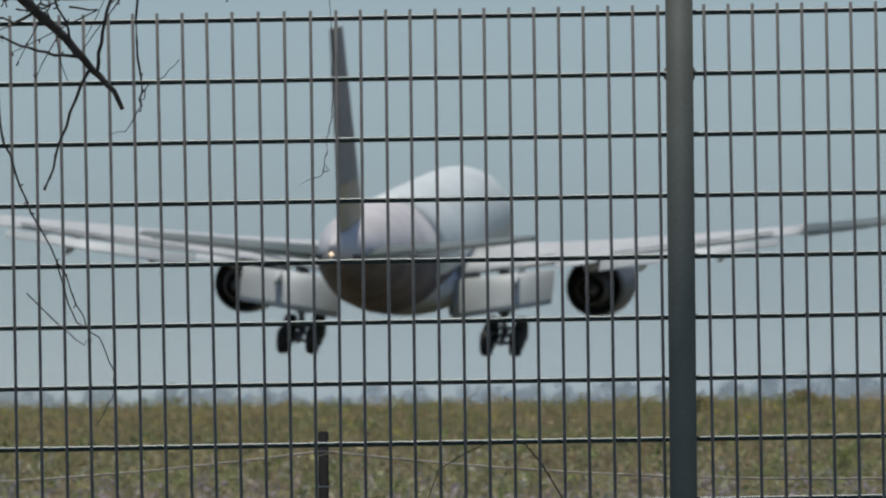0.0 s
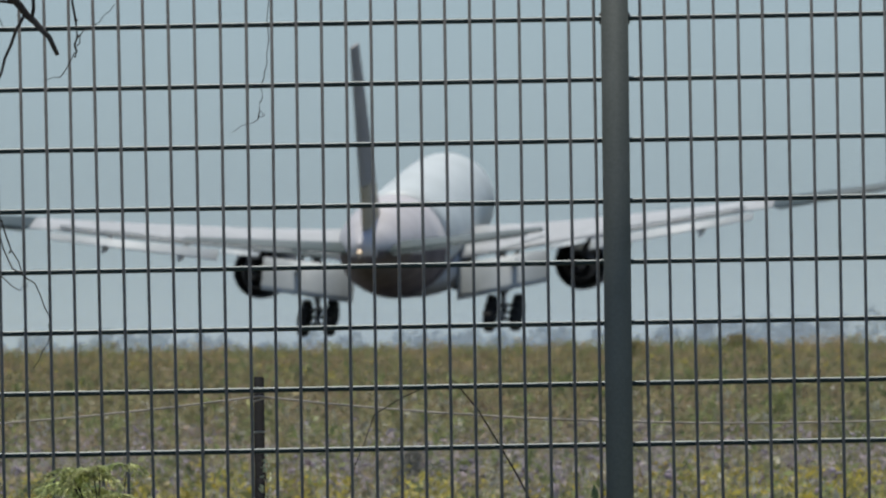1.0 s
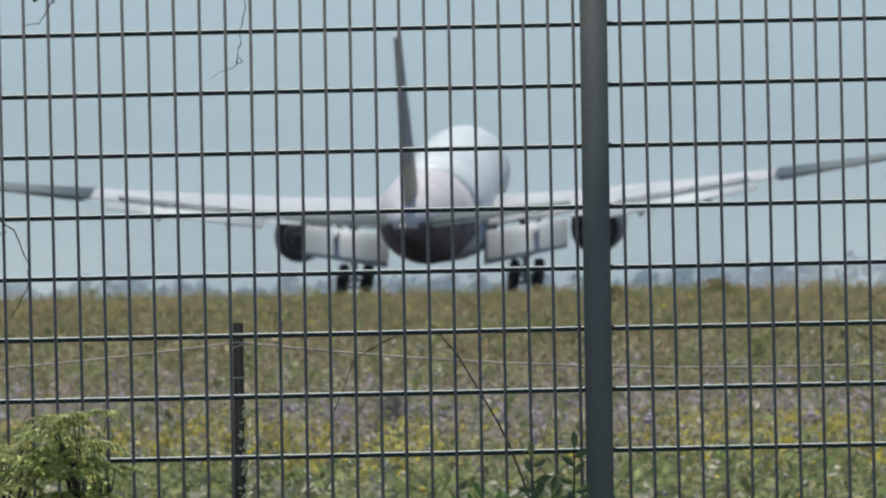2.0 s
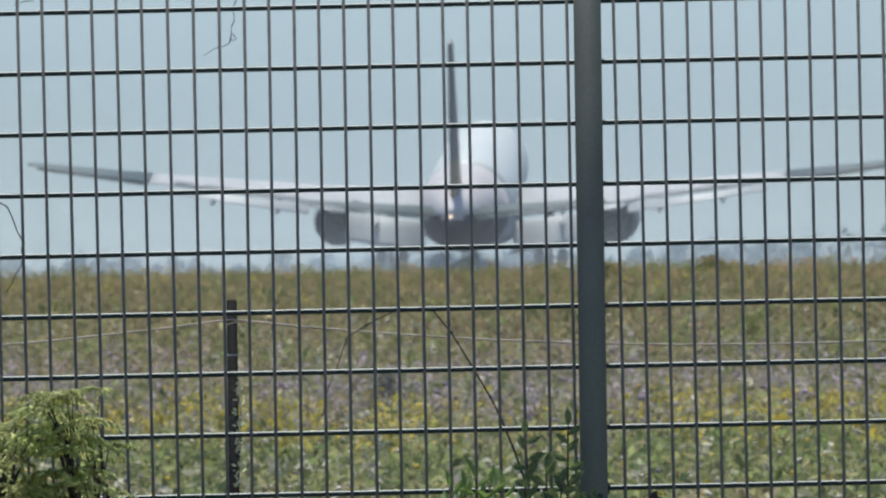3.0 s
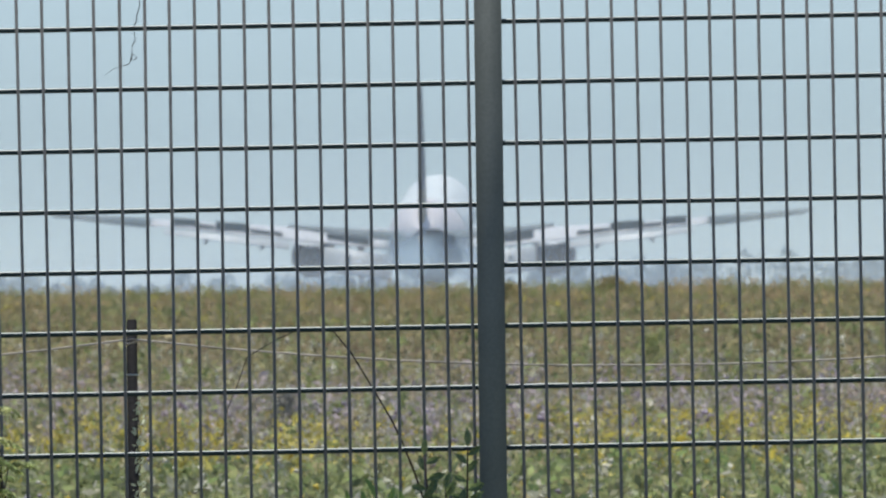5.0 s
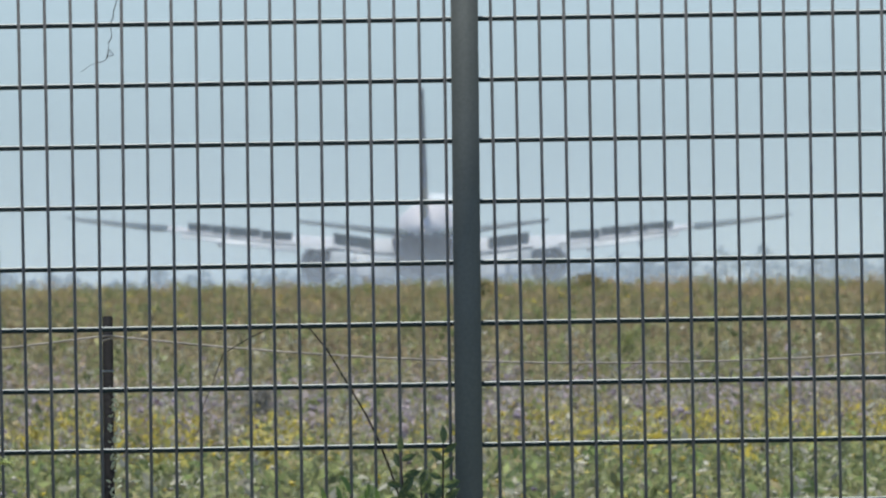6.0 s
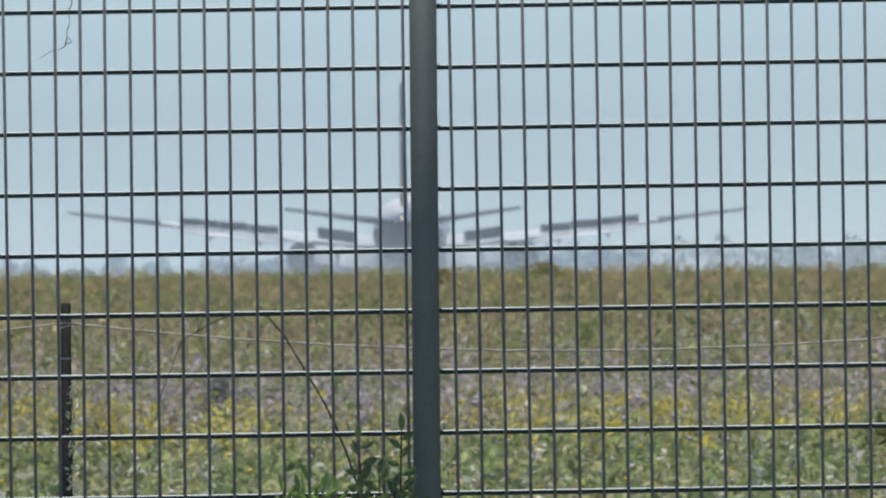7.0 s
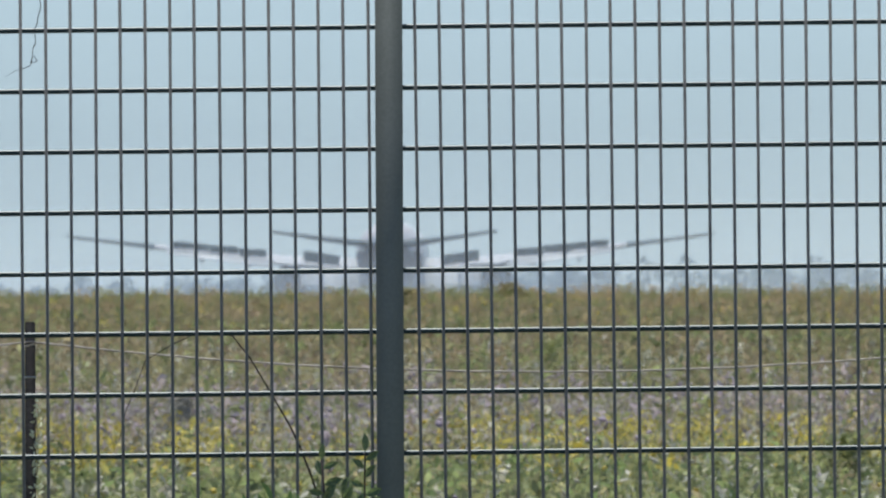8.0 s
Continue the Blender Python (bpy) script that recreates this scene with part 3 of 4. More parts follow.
def askew(x):
    """Lean of an upright wire in degrees, by its place along the fence."""
    return float(np.interp(x, [-1.3, -1.0, -0.75, -0.5, -0.2, 0.15, 0.24, 0.6, 1.2], [-0.2, -0.55, -0.7, -0.1, -0.25, -0.35, -0.6, -0.45, -0.25]))


def mesh_fence(xs, x_from, x_to, label):
    panel = new("mesh_fence")
    tagged(panel, label, "fence", "mesh fence panels")
    bm = bmesh.new()
    tube_between(bm, (0, 0, 0.06), (0, 0, 2.428), 0.0033, 0.0033, 8)
    rod = part("upright_wire", bm, WIRE_PAINT, panel)
    upright = rod.data
    for x in xs:
        lean = askew(x) + random.uniform(-0.03, 0.03)
        stand = pose(x - 1.45 * math.tan(radians(lean)) + random.uniform(-0.0006, 0.0006), FENCE_Y - 0.006, RISE * x, 0, lean, 0)
        if x == xs[0]:
            rod.matrix_basis = stand
        else:
            shared("upright_wire", upright, panel, stand)
    bm = bmesh.new()
    r = 0.0046
    # Upper front facet is added to the profile to catch the sun's glint.
    edge = ((-0.55, -1.15), (-1, -0.6), (-0.97, 0.6), (-0.30, 1), (0.6, 0.8), (1, 0.2), (1, -0.6), (0.3, -1.25))
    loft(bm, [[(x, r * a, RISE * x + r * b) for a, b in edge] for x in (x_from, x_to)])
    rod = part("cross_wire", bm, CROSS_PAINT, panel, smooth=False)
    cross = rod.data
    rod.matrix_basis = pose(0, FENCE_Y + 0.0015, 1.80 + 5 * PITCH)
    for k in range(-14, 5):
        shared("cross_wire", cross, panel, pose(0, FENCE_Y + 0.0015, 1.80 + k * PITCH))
    return panel


mesh_fence([0.1475 - 0.05007 * i for i in range(50)], -2.33, 0.160, "dark green-grey welded mesh fence panel with square grid")
mesh_fence([0.2445 + 0.0490 * i for i in range(50)], 0.208, 2.70, "dark green-grey welded mesh fence panel beside the post")


def fence_post(x):
    post = new("fence_post")
    post.matrix_basis = pose(x, FENCE_Y + 0.012, 0)
    tagged(post, "anthracite square steel fence post", "fence post", "steel fence posts")
    bm = bmesh.new()
    box(bm, (-0.0275, -0.03, -0.3), (0.0275, 0.03, 2.72), 0.004)
    part("post_tube", bm, POST_PAINT, post)
    bm = bmesh.new()
    box(bm, (-0.029, -0.0315, 2.72), (0.029, 0.0315, 2.735), 0.004)
    part("post_cap", bm, WIRE_PAINT, post)
    for z in (0.33, 1.188, 2.291):
        bm = bmesh.new()
        box(bm, (-0.031, 0.004, z - 0.012), (0.031, 0.034, z + 0.012), 0.002)
        part("clamp", bm, WIRE_PAINT, post)
    return post


for x in (0.185, -2.365, 2.735):
    fence_post(x)


def barbed_wire():
    strand = new("barbed_wire")
    tagged(strand, "rusty barbed wire strand along the fence top", "barbed wire")
    rng = random.Random(3)
    bm = bmesh.new()
    pts = [(-2.34 + 0.1 * i, FENCE_Y + 0.012 - 0.033, 2.466 + 0.003 * math.sin(i * 1.3) + 0.012 * (-2.34 + 0.1 * i)) for i in range(51)]
    stem(bm, pts, 0.0018, 0.0018)
    part("line_wire", bm, WIRE_PAINT, strand)
    for i in range(22):
        x = -2.3 + 0.226 * i
        bm = bmesh.new()
        z = 2.466 + 0.012 * x
        for a in (rng.uniform(30, 80), rng.uniform(100, 160)):
            d = Vector((math.cos(radians(a)), 0.3 * rng.uniform(-1, 1), math.sin(radians(a)))) * 0.016
            c = Vector((x, FENCE_Y - 0.021, z))
            tube_between(bm, c - d, c + d, 0.0016, 0.0008, 5)
        tube_between(bm, (x - 0.006, FENCE_Y - 0.021, z), (x + 0.006, FENCE_Y - 0.021, z), 0.0036, 0.0036, 6)
        part("barb", bm, WIRE_PAINT, strand)


barbed_wire()


# ---- the low wire fence behind ----
def low_post(x):
    post = new("low_post")
    post.matrix_basis = pose(x, 29.3, 0)
    tagged(post, "short dark weathered fence post with flat top", "fence post", "low wire fence posts")
    bm = bmesh.new()
    box(bm, (-0.0105, -0.0105, -0.3), (0.0105, 0.0105, 1.577), 0.002)
    part("post_body", bm, DARK_POST, post)
    bm = bmesh.new()
    tube_between(bm, (-0.015, -0.014, 1.526), (0.015, -0.014, 1.534), 0.002)
    part("staple", bm, RUSTY, post)
    bm = bmesh.new()
    box(bm, (-0.0125, -0.0125, 1.463), (0.0125, 0.0125, 1.4665), 0.001)
    part("wire_tie", bm, FLAP_WHITE, post, "pale wire tie round the post")
    return post


LOW_X = (-2.68, -0.5445, 1.60)
for x in LOW_X:
    low_post(x)


def sag_wire(z, sag):
    bm = bmesh.new()
    pts = []
    for a, b in zip(LOW_X, LOW_X[1:]):
        for i in range(12):
            f = i / 12
            pts.append((a + (b - a) * f, 29.284, z - sag * 4 * f * (1 - f)))
    pts.append((LOW_X[-1], 29.284, z))
    stem(bm, pts, 0.0024, 0.0024)
    tagged(part("slack_wire", bm, RUSTY), "thin rusty slack wire strung between low posts", "wire", "slack fence wires")


sag_wire(1.537, 0.066)


def creeper():
    """Pale climbing leaves on the dark post."""
    rng = random.Random(12)
    plant = new("creeper")
    plant.matrix_basis = pose(-0.5445, 29.284, 0)
    tagged(plant, "pale green creeper climbing the dark post", "climbing plant")
    bm = bmesh.new()
    stem(bm, [(0.006 + 0.01 * math.sin(i * 1.1), 0, 0.02 + i * 0.07) for i in range(21)], 0.002, 0.001, 5)
    part("vine_stem", bm, BRAMBLE, plant)
    for i in range(130):
        z = rng.uniform(0.9, 1.2) if i > 78 else rng.uniform(1.2, 1.43)
        leaf("leaf", IVY_LEAF, plant, Vector((rng.uniform(0.002, 0.022), rng.uniform(-0.02, -0.004), z)), rng.uniform(0.007, 0.014), rng, 0.4, (rng.uniform(60, 115), rng.uniform(-80, 80), rng.uniform(-40, 40)))


LEAF_MESHES = {}


def leaf_mesh(mat, ratio):
    """A folded, pointed leaf one unit long."""
    key = (mat.name, ratio)
    if key not in LEAF_MESHES:
        bm = bmesh.new()
        w = ratio / 2
        left = [(-w * 0.55, 0.18, 0.05), (-w, 0.42, 0.09), (-w * 0.75, 0.72, 0.04)]
        mid = [(0, 0.15, 0), (0, 0.42, 0.0), (0, 0.74, -0.03)]
        vs = [bm.verts.new(p) for p in ((0, 0, 0), (0, 1, -0.12))]
        l = [bm.verts.new(p) for p in left]
        c = [bm.verts.new(p) for p in mid]
        r = [bm.verts.new((-p[0], p[1], p[2])) for p in left]
        for s, flip in ((l, False), (r, True)):
            quads = [(vs[0], s[0], c[0]), (c[0], s[0], s[1], c[1]), (c[1], s[1], s[2], c[2]), (c[2], s[2], vs[1])]
            for q in quads:
                bm.faces.new(q if flip else q[::-1])
        mesh = bpy.data.meshes.new("leaf")
        bm.to_mesh(mesh)
        bm.free()
        mesh.materials.append(mat)
        LEAF_MESHES[key] = mesh
    return LEAF_MESHES[key]


def leaf(name, mat, parent, at, size, rng, ratio=0.45, aim=None):
    ob = new(name, leaf_mesh(mat, ratio))
    ob.parent = parent
    aim = aim or (rng.uniform(-70, 70), rng.uniform(-60, 60), rng.uniform(0, 360))
    ob.matrix_basis = Matrix.LocRotScale(at, Euler([radians(a) for a in aim]), (size, size, size))
    return ob


creeper()


# ---- plants at the fence ----
def leafy_shoots(name, label, mat, shoots, size, seed, ratio=0.42):
    rng = random.Random(seed)
    plant = new(name)
    tagged(plant, label, "plant", "leafy plants at the fence")
    for x0, y0, x1, z1, count in shoots:
        bm = bmesh.new()
        pts = [Vector((x0 + (x1 - x0) * f * f, y0 + 0.02 * math.sin(5 * f), z1 * f)) for f in [i / 10 for i in range(11)]]
        stem(bm, pts, 0.005, 0.002, 6)
        part("shoot", bm, BRAMBLE, plant)
        for i in range(count):
            f = 1 - 0.013 * i
            p = Vector((x0 + (x1 - x0) * f * f, y0 + 0.02 * math.sin(5 * f), z1 * f))
            side = 1 if i % 2 else -1
            leaf("leaf", mat, plant, p, size * rng.uniform(0.75, 1.2), rng, ratio, (rng.uniform(60, 112), side * rng.uniform(25, 78) if i else rng.uniform(-15, 15), rng.uniform(-35, 35)))
    return plant


leafy_shoots("leafy_sapling", "dark green broad-leaved sapling beside the steel post", BROAD_LEAF, [(0.10, 28.80, 0.046, 1.300, 16), (0.12, 28.78, 0.133, 1.315, 16), (0.10, 28.82, 0.088, 1.23, 12), (0.09, 28.76, 0.118, 1.20, 14), (0.08, 28.8, 0.045, 1.19, 14), (0.12, 28.8, 0.150, 1.175, 14), (0.12, 28.84, 0.185, 1.145, 12), (0.10, 28.74, 0.10, 1.15, 14), (0.08, 28.78, 0.065, 1.14, 12)], 0.042, 21, 0.40)
leafy_shoots("young_plant", "pale green young plant with narrow leaves", PALE_LEAF, [(-0.04, 28.75, -0.052, 1.215, 22), (-0.03, 28.77, -0.025, 1.20, 18), (-0.05, 28.8, -0.105, 1.195, 18), (-0.04, 28.79, -0.075, 1.19, 16), (-0.03, 28.8, 0.003, 1.19, 16), (-0.05, 28.78, -0.045, 1.16, 16)], 0.044, 22, 0.26)


def dead_twig():
    """A leaning twig with shrivelled dark leaves before the post's foot."""
    rng = random.Random(44)
    plant = new("withered_twig")
    tagged(plant, "withered twig with curled blackish leaves beside the post", "twig", "leafy plants at the fence")
    y = 28.88
    bm = bmesh.new()
    stem(bm, [(0.13, y, -0.02), (0.13, y, 0.7), (0.14, y, 1.10), (0.152, y, 1.186), (0.208, y, 1.153), (0.258, y, 1.134), (0.309, y, 1.120), (0.345, y, 1.110), (0.38, y, 1.09)], 0.004, 0.0022, 6)
    part("twig_stem", bm, BRAMBLE, plant)
    bm = bmesh.new()
    stem(bm, wobble((0.250, y, 1.136), (0.292, y, 1.178), 4, 0.004, rng), 0.0022, 0.001, 5)
    part("side_twig", bm, BRAMBLE, plant)
    for x, z, size in ((0.264, 1.160, 0.034), (0.270, 1.150, 0.03), (0.292, 1.168, 0.034), (0.30, 1.160, 0.03), (0.316, 1.158, 0.034), (0.251, 1.159, 0.024), (0.305, 1.172, 0.026), (0.33, 1.115, 0.03), (0.21, 1.150, 0.026), (0.18, 1.165, 0.03), (0.165, 1.175, 0.026), (0.226, 1.13, 0.028)):
        leaf("leaf", WITHERED, plant, Vector((x, y - 0.006, z)), size, rng, 0.5, (rng.uniform(50, 120), rng.uniform(60, 200), rng.uniform(-40, 40)))


dead_twig()


def shrub():
    """A feathery shrub: forked stems that carry drooping flat sprays of small leaves, one over the other."""
    rng = random.Random(31)
    plant = new("shrub")
    tagged(plant, "feathery light green shrub growing against the fence", "shrub")
    verts, faces = [], []

    def leaflet(p, d, size):
        side = Vector((rng.uniform(-1, 1), rng.uniform(-1, 1), rng.uniform(-0.4, 0.4))).normalized()
        w = d.cross(side).normalized() * size * 0.26
        i = len(verts)
        verts.extend([p, p + d * size * 0.5 + w, p + d * size, p + d * size * 0.5 - w])
        faces.append((i, i + 1, i + 2, i + 3))

    def crown_top(x):
        return 1.44 - 1.2 * max(0, -0.86 - x) ** 1.6 - 5.0 * max(0, x + 0.80) ** 1.5
    for name, pts, r0, r1 in (
        ("main_stem", [(-0.80, 28.66, -0.05), (-0.785, 28.66, 0.7), (-0.782, 28.65, 1.18), (-0.80, 28.63, 1.30)], 0.010, 0.002),
        ("main_stem", [(-0.86, 28.62, -0.05), (-0.85, 28.62, 0.6), (-0.845, 28.60, 1.16), (-0.87, 28.6, 1.34)], 0.007, 0.002),
        ("main_stem", [(-1.02, 28.62, -0.05), (-1.0, 28.62, 0.6), (-0.99, 28.60, 1.1), (-0.96, 28.6, 1.32)], 0.008, 0.003),
    ):
        bm = bmesh.new()
        stem(bm, pts, r0, r1, 8)
        part(name, bm, BARK, plant)
    for k in range(200):
        x = rng.triangular(-1.36, -0.762, -0.82)
        depth = rng.random()
        c = Vector((x, 28.62 + rng.uniform(-0.15, 0.15), crown_top(x) - 0.02 - 0.50 * depth))
        foot = Vector((-0.80 if x > -0.84 else -0.85 if x > -0.92 else -1.0 if x > -1.1 else -1.15, 28.63, c.z - rng.uniform(0.10, 0.22)))
        bm = bmesh.new()
        stem(bm, wobble(foot, c, 4, 0.006, rng), 0.0028, 0.001, 5)
        part("twig", bm, BARK, plant)
        wide = rng.uniform(0.045, 0.085)
        tilt = rng.uniform(-0.35, 0.35)
        for ray in range(rng.randrange(8, 12)):
            a = rng.uniform(0, 2 * math.pi)
            reach = wide * rng.uniform(0.55, 1.15)
            for j in range(12):
                f = (j + 1) / 12
                q = c + Vector((math.cos(a) * reach * f, math.sin(a) * reach * f, tilt * math.cos(a) * reach * f + 0.010 * f - 0.026 * f * f * (reach / 0.06)))
                ahead = Vector((math.cos(a), math.sin(a), -0.9 * f))
                for _ in range(3):
                    leaflet(q, (ahead + Vector((rng.uniform(-1, 1), rng.uniform(-1, 1), rng.uniform(-0.45, 0.45)))).normalized(), rng.uniform(0.007, 0.014))
    mesh = bpy.data.meshes.new("foliage")
    mesh.from_pydata([tuple(v) for v in verts], [], faces)
    mesh.materials.append(SHRUB_LEAF)
    ob = new("foliage", mesh)
    ob.parent = plant
    tagged(ob, kind="stuff")


shrub()


def bramble():
    rng = random.Random(8)
    thing = new("bramble")
    tagged(thing, "thin dark bramble stem arching behind the fence", "bramble")
    y = 29.12
    arch = [(0.06, y, 0.0), (0.065, y, 0.6), (0.052, y, 1.11), (0.045, y, 1.205), (0.027, y, 1.260), (0.002, y, 1.325), (-0.0175, y, 1.366), (-0.057, y, 1.435), (-0.098, y, 1.504), (-0.132, y, 1.547), (-0.160, y, 1.556), (-0.200, y, 1.555), (-0.252, y, 1.532), (-0.309, y, 1.498), (-0.330, y, 1.440), (-0.349, y, 1.395), (-0.362, y, 1.338)]
    bm = bmesh.new()
    stem(bm, arch, 0.0030, 0.0007, 6)
    part("arching_stem", bm, BRAMBLE, thing)
    for i in range(26):
        k = rng.randrange(2, len(arch) - 1)
        p = Vector(arch[k]).lerp(Vector(arch[k + 1]), rng.random())
        bm = bmesh.new()
        tube_between(bm, p, p + Vector((rng.uniform(-1, 1), 0, rng.uniform(-0.5, 1))).normalized() * 0.005, 0.0012, 0.0003, 4)
        part("thorn", bm, BRAMBLE, thing)


bramble()


# ---- bare branches that hang in front of the fence ----
def tree():
    rng = random.Random(17)
    thing = new("bare_tree")
    tagged(thing, "bare tree with thin hanging branches before the fence", "tree")
    y = 28.75
    trunk = bmesh.new()
    stem(trunk, [(-2.2, y, -0.1), (-2.18, y, 0.8), (-2.12, y, 1.7), (-2.08, y, 2.5), (-2.0, y, 3.3)], 0.09, 0.04, 12)
    part("trunk", trunk, BARK, thing)
    limbs = [
        ([(-2.09, y, 2.74), (-1.7, y, 2.67), (-1.35, y, 2.57), (-1.14, y, 2.455), (-1.07, y, 2.39), (-1.01, y, 2.325), (-0.965, y, 2.275), (-0.935, y, 2.225)], 0.016, 0.0045),
        ([(-1.02, y, 2.33), (-1.07, y, 2.334), (-1.12, y, 2.35), (-1.17, y, 2.37), (-1.26, y, 2.40)], 0.0035, 0.002),
        ([(-1.000, y, 2.305), (-1.04, y, 2.22), (-1.07, y, 2.13), (-1.092, y, 2.065)], 0.0035, 0.002),
        ([(-0.985, y, 2.30), (-0.975, y, 2.36), (-0.965, y, 2.42), (-0.94, y, 2.5)], 0.004, 0.003),
        ([(-1.03, y, 2.335), (-1.045, y, 2.40), (-1.09, y, 2.50)], 0.003, 0.002),
        ([(-1.30, y, 2.50), (-1.22, y, 2.42), (-1.15, y, 2.40), (-1.05, y, 2.45)], 0.003, 0.0015),
        ([(-0.900, y, 2.50), (-0.905, y, 2.36), (-0.895, y, 2.26), (-0.90, y, 2.22)], 0.0025, 0.0025),
        ([(-0.90, y, 2.24), (-0.88, y, 2.275), (-0.85, y, 2.29), (-0.82, y, 2.325)], 0.0013, 0.0007),
        ([(-0.90, y, 2.23), (-0.93, y, 2.18), (-0.965, y, 2.175)], 0.0012, 0.0007),
        ([(-1.20, y, 2.42), (-1.18, y, 2.2), (-1.15, y, 2.10), (-1.12, y, 2.02), (-1.08, y, 1.95), (-1.04, y, 1.86), (-1.01, y, 1.79)], 0.0028, 0.0012),
        ([(-1.07, y, 1.92), (-1.03, y, 1.80), (-0.985, y, 1.77), (-0.955, y, 1.70), (-0.96, y, 1.65), (-0.99, y, 1.60)], 0.0016, 0.0009),
        ([(-1.13, y, 1.86), (-1.06, y, 1.79), (-1.015, y, 1.755), (-1.0, y, 1.77)], 0.0014, 0.0008),
        ([(-0.52, y, 2.50), (-0.512, y, 2.33), (-0.518, y, 2.219), (-0.523, y, 2.185), (-0.528, y, 2.15), (-0.533, y, 2.115), (-0.536, y, 2.093)], 0.0008, 0.0012),
        ([(-0.536, y, 2.093), (-0.524, y, 2.099), (-0.529, y, 2.110)], 0.0010, 0.0006),
        ([(-0.536, y, 2.093), (-0.556, y, 2.084), (-0.588, y, 2.066)], 0.0008, 0.0004),
    ]
    for k in range(16):
        a = Vector((rng.uniform(-1.28, -0.95), y + rng.uniform(-0.05, 0.05), rng.uniform(2.42, 2.56)))
        limbs.append(([a, a + Vector((rng.uniform(-0.06, 0.06), 0, rng.uniform(-0.07, 0.0))), a + Vector((rng.uniform(-0.12, 0.1), 0, rng.uniform(-0.17, -0.03)))], rng.uniform(0.0014, 0.0028), 0.0008))
    for pts, r0, r1 in limbs:
        pts = [Vector(p) + Vector((0.006 if p[0] > -2 else 0, 0, 0)) for p in pts]
        bent = []
        for a, b in zip(pts, pts[1:]):
            bent += wobble(a, b, 3, 0.004, rng)[:-1]
        bent.append(Vector(pts[-1]))
        bm = bmesh.new()
        stem(bm, bent, r0, r1, 7)
        for p in bent[2:]:
            if rng.random() < 0.5 and r0 > 0.002:
                d = Vector((rng.uniform(-1, 1), rng.uniform(-0.5, 0.5), rng.uniform(-1, 1))).normalized()
                tube_between(bm, p, p + d * 0.009, 0.0022, 0.0012, 5)
        part("branch", bm, BARK, thing)
    # a thin overhead bough from which the loose twigs hang
    bm = bmesh.new()
    stem(bm, wobble((-2.03, y, 3.0), (-0.5, y, 2.5), 10, 0.02, rng), 0.014, 0.003, 7)
    part("bough", bm, BARK, thing)


tree()


# ---- far tree line ----
def far_tree_line():
    rng = np.random.default_rng(4)
    verts, faces = [], []
    for k in range(260):
        y = rng.uniform(2500, 3300)
        x = rng.uniform(-0.075, 0.075) * y
        size = 4.2 + 2.2 * rng.random() + (2.6 if x / y > 0.012 and x / y < 0.043 else 0) * rng.random()
        if noise.noise(Vector((x / y * 240, 3.3, 0))) < -0.12:
            size *= 0.66
        base = float(ground_height(y))
        i = len(verts)
        for a in range(6):
            ang = a * math.pi / 3
            verts.append((x + 0.3 * math.cos(ang), y + 0.3 * math.sin(ang), base))
        verts.append((x, y, base + size * 0.7))
        faces += [(i + a, i + (a + 1) % 6, i + 6) for a in range(6)]
        for _ in range(130):
            a, r, h = rng.uniform(0, 2 * math.pi), rng.random() ** 0.6, rng.uniform(0.12, 1.0)
            wide = size * 0.5 * math.sin(math.pi * (0.15 + 0.8 * h)) ** 0.7
            c = np.array([x + wide * r * math.cos(a), y + wide * r * math.sin(a), base + size * h])
            i = len(verts)
            verts += [tuple(c + rng.normal(0, 0.42, 3)) for _ in range(3)]
            faces.append((i, i + 1, i + 2))
    mesh = bpy.data.meshes.new("far_trees")
    mesh.from_pydata(verts, [], faces)
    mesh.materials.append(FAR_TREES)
    tagged(new("far_trees", mesh), "tree line on the horizon, blue-grey haze put into its colour", "trees", kind="stuff")


far_tree_line()


# ---- the meadow ----
SPREAD = 0.050


def mesh_stuff(name, verts, faces, mat, label, category):
    mesh = bpy.data.meshes.new(name)
    count = len(faces)
    side = faces.shape[1]
    mesh.vertices.add(len(verts))
    mesh.vertices.foreach_set("co", verts.astype(np.float32).ravel())
    mesh.loops.add(count * side)
    mesh.loops.foreach_set("vertex_index", faces.astype(np.int32).ravel())
    mesh.polygons.add(count)
    mesh.polygons.foreach_set("loop_start", np.arange(0, count * side, side, dtype=np.int32))
    mesh.update(calc_edges=True)
    mesh.materials.append(mat)
    return tagged(new(name, mesh), label, category, kind="stuff")


def scatter(rng, count, near, far, even=0.0):
    """Places on the meadow, evenly thick as the view recedes; even: share spread evenly in depth."""
    inv = rng.uniform(1 / far, 1 / near, count)
    y = np.where(rng.random(count) < even, rng.uniform(near, far, count), 1 / inv)
    x = rng.uniform(-SPREAD, SPREAD, count) * y
    return x, y


def patchy(x, y, size, seed):
    """Smooth patches 0 to 1, wide along the line of sight."""
    out = np.zeros_like(x)
    r = np.random.default_rng(seed)
    for k in range(9):
        fx, fy, p = r.uniform(0.5, 2.2) / size, r.uniform(0.5, 2.2) / (size * 4), r.uniform(0, 6.28)
        out += np.sin(x * fx * 6.28 + y * fy * 6.28 * r.choice([-1, 1]) + p)
    return 0.5 + 0.5 * np.tanh(out / 3)


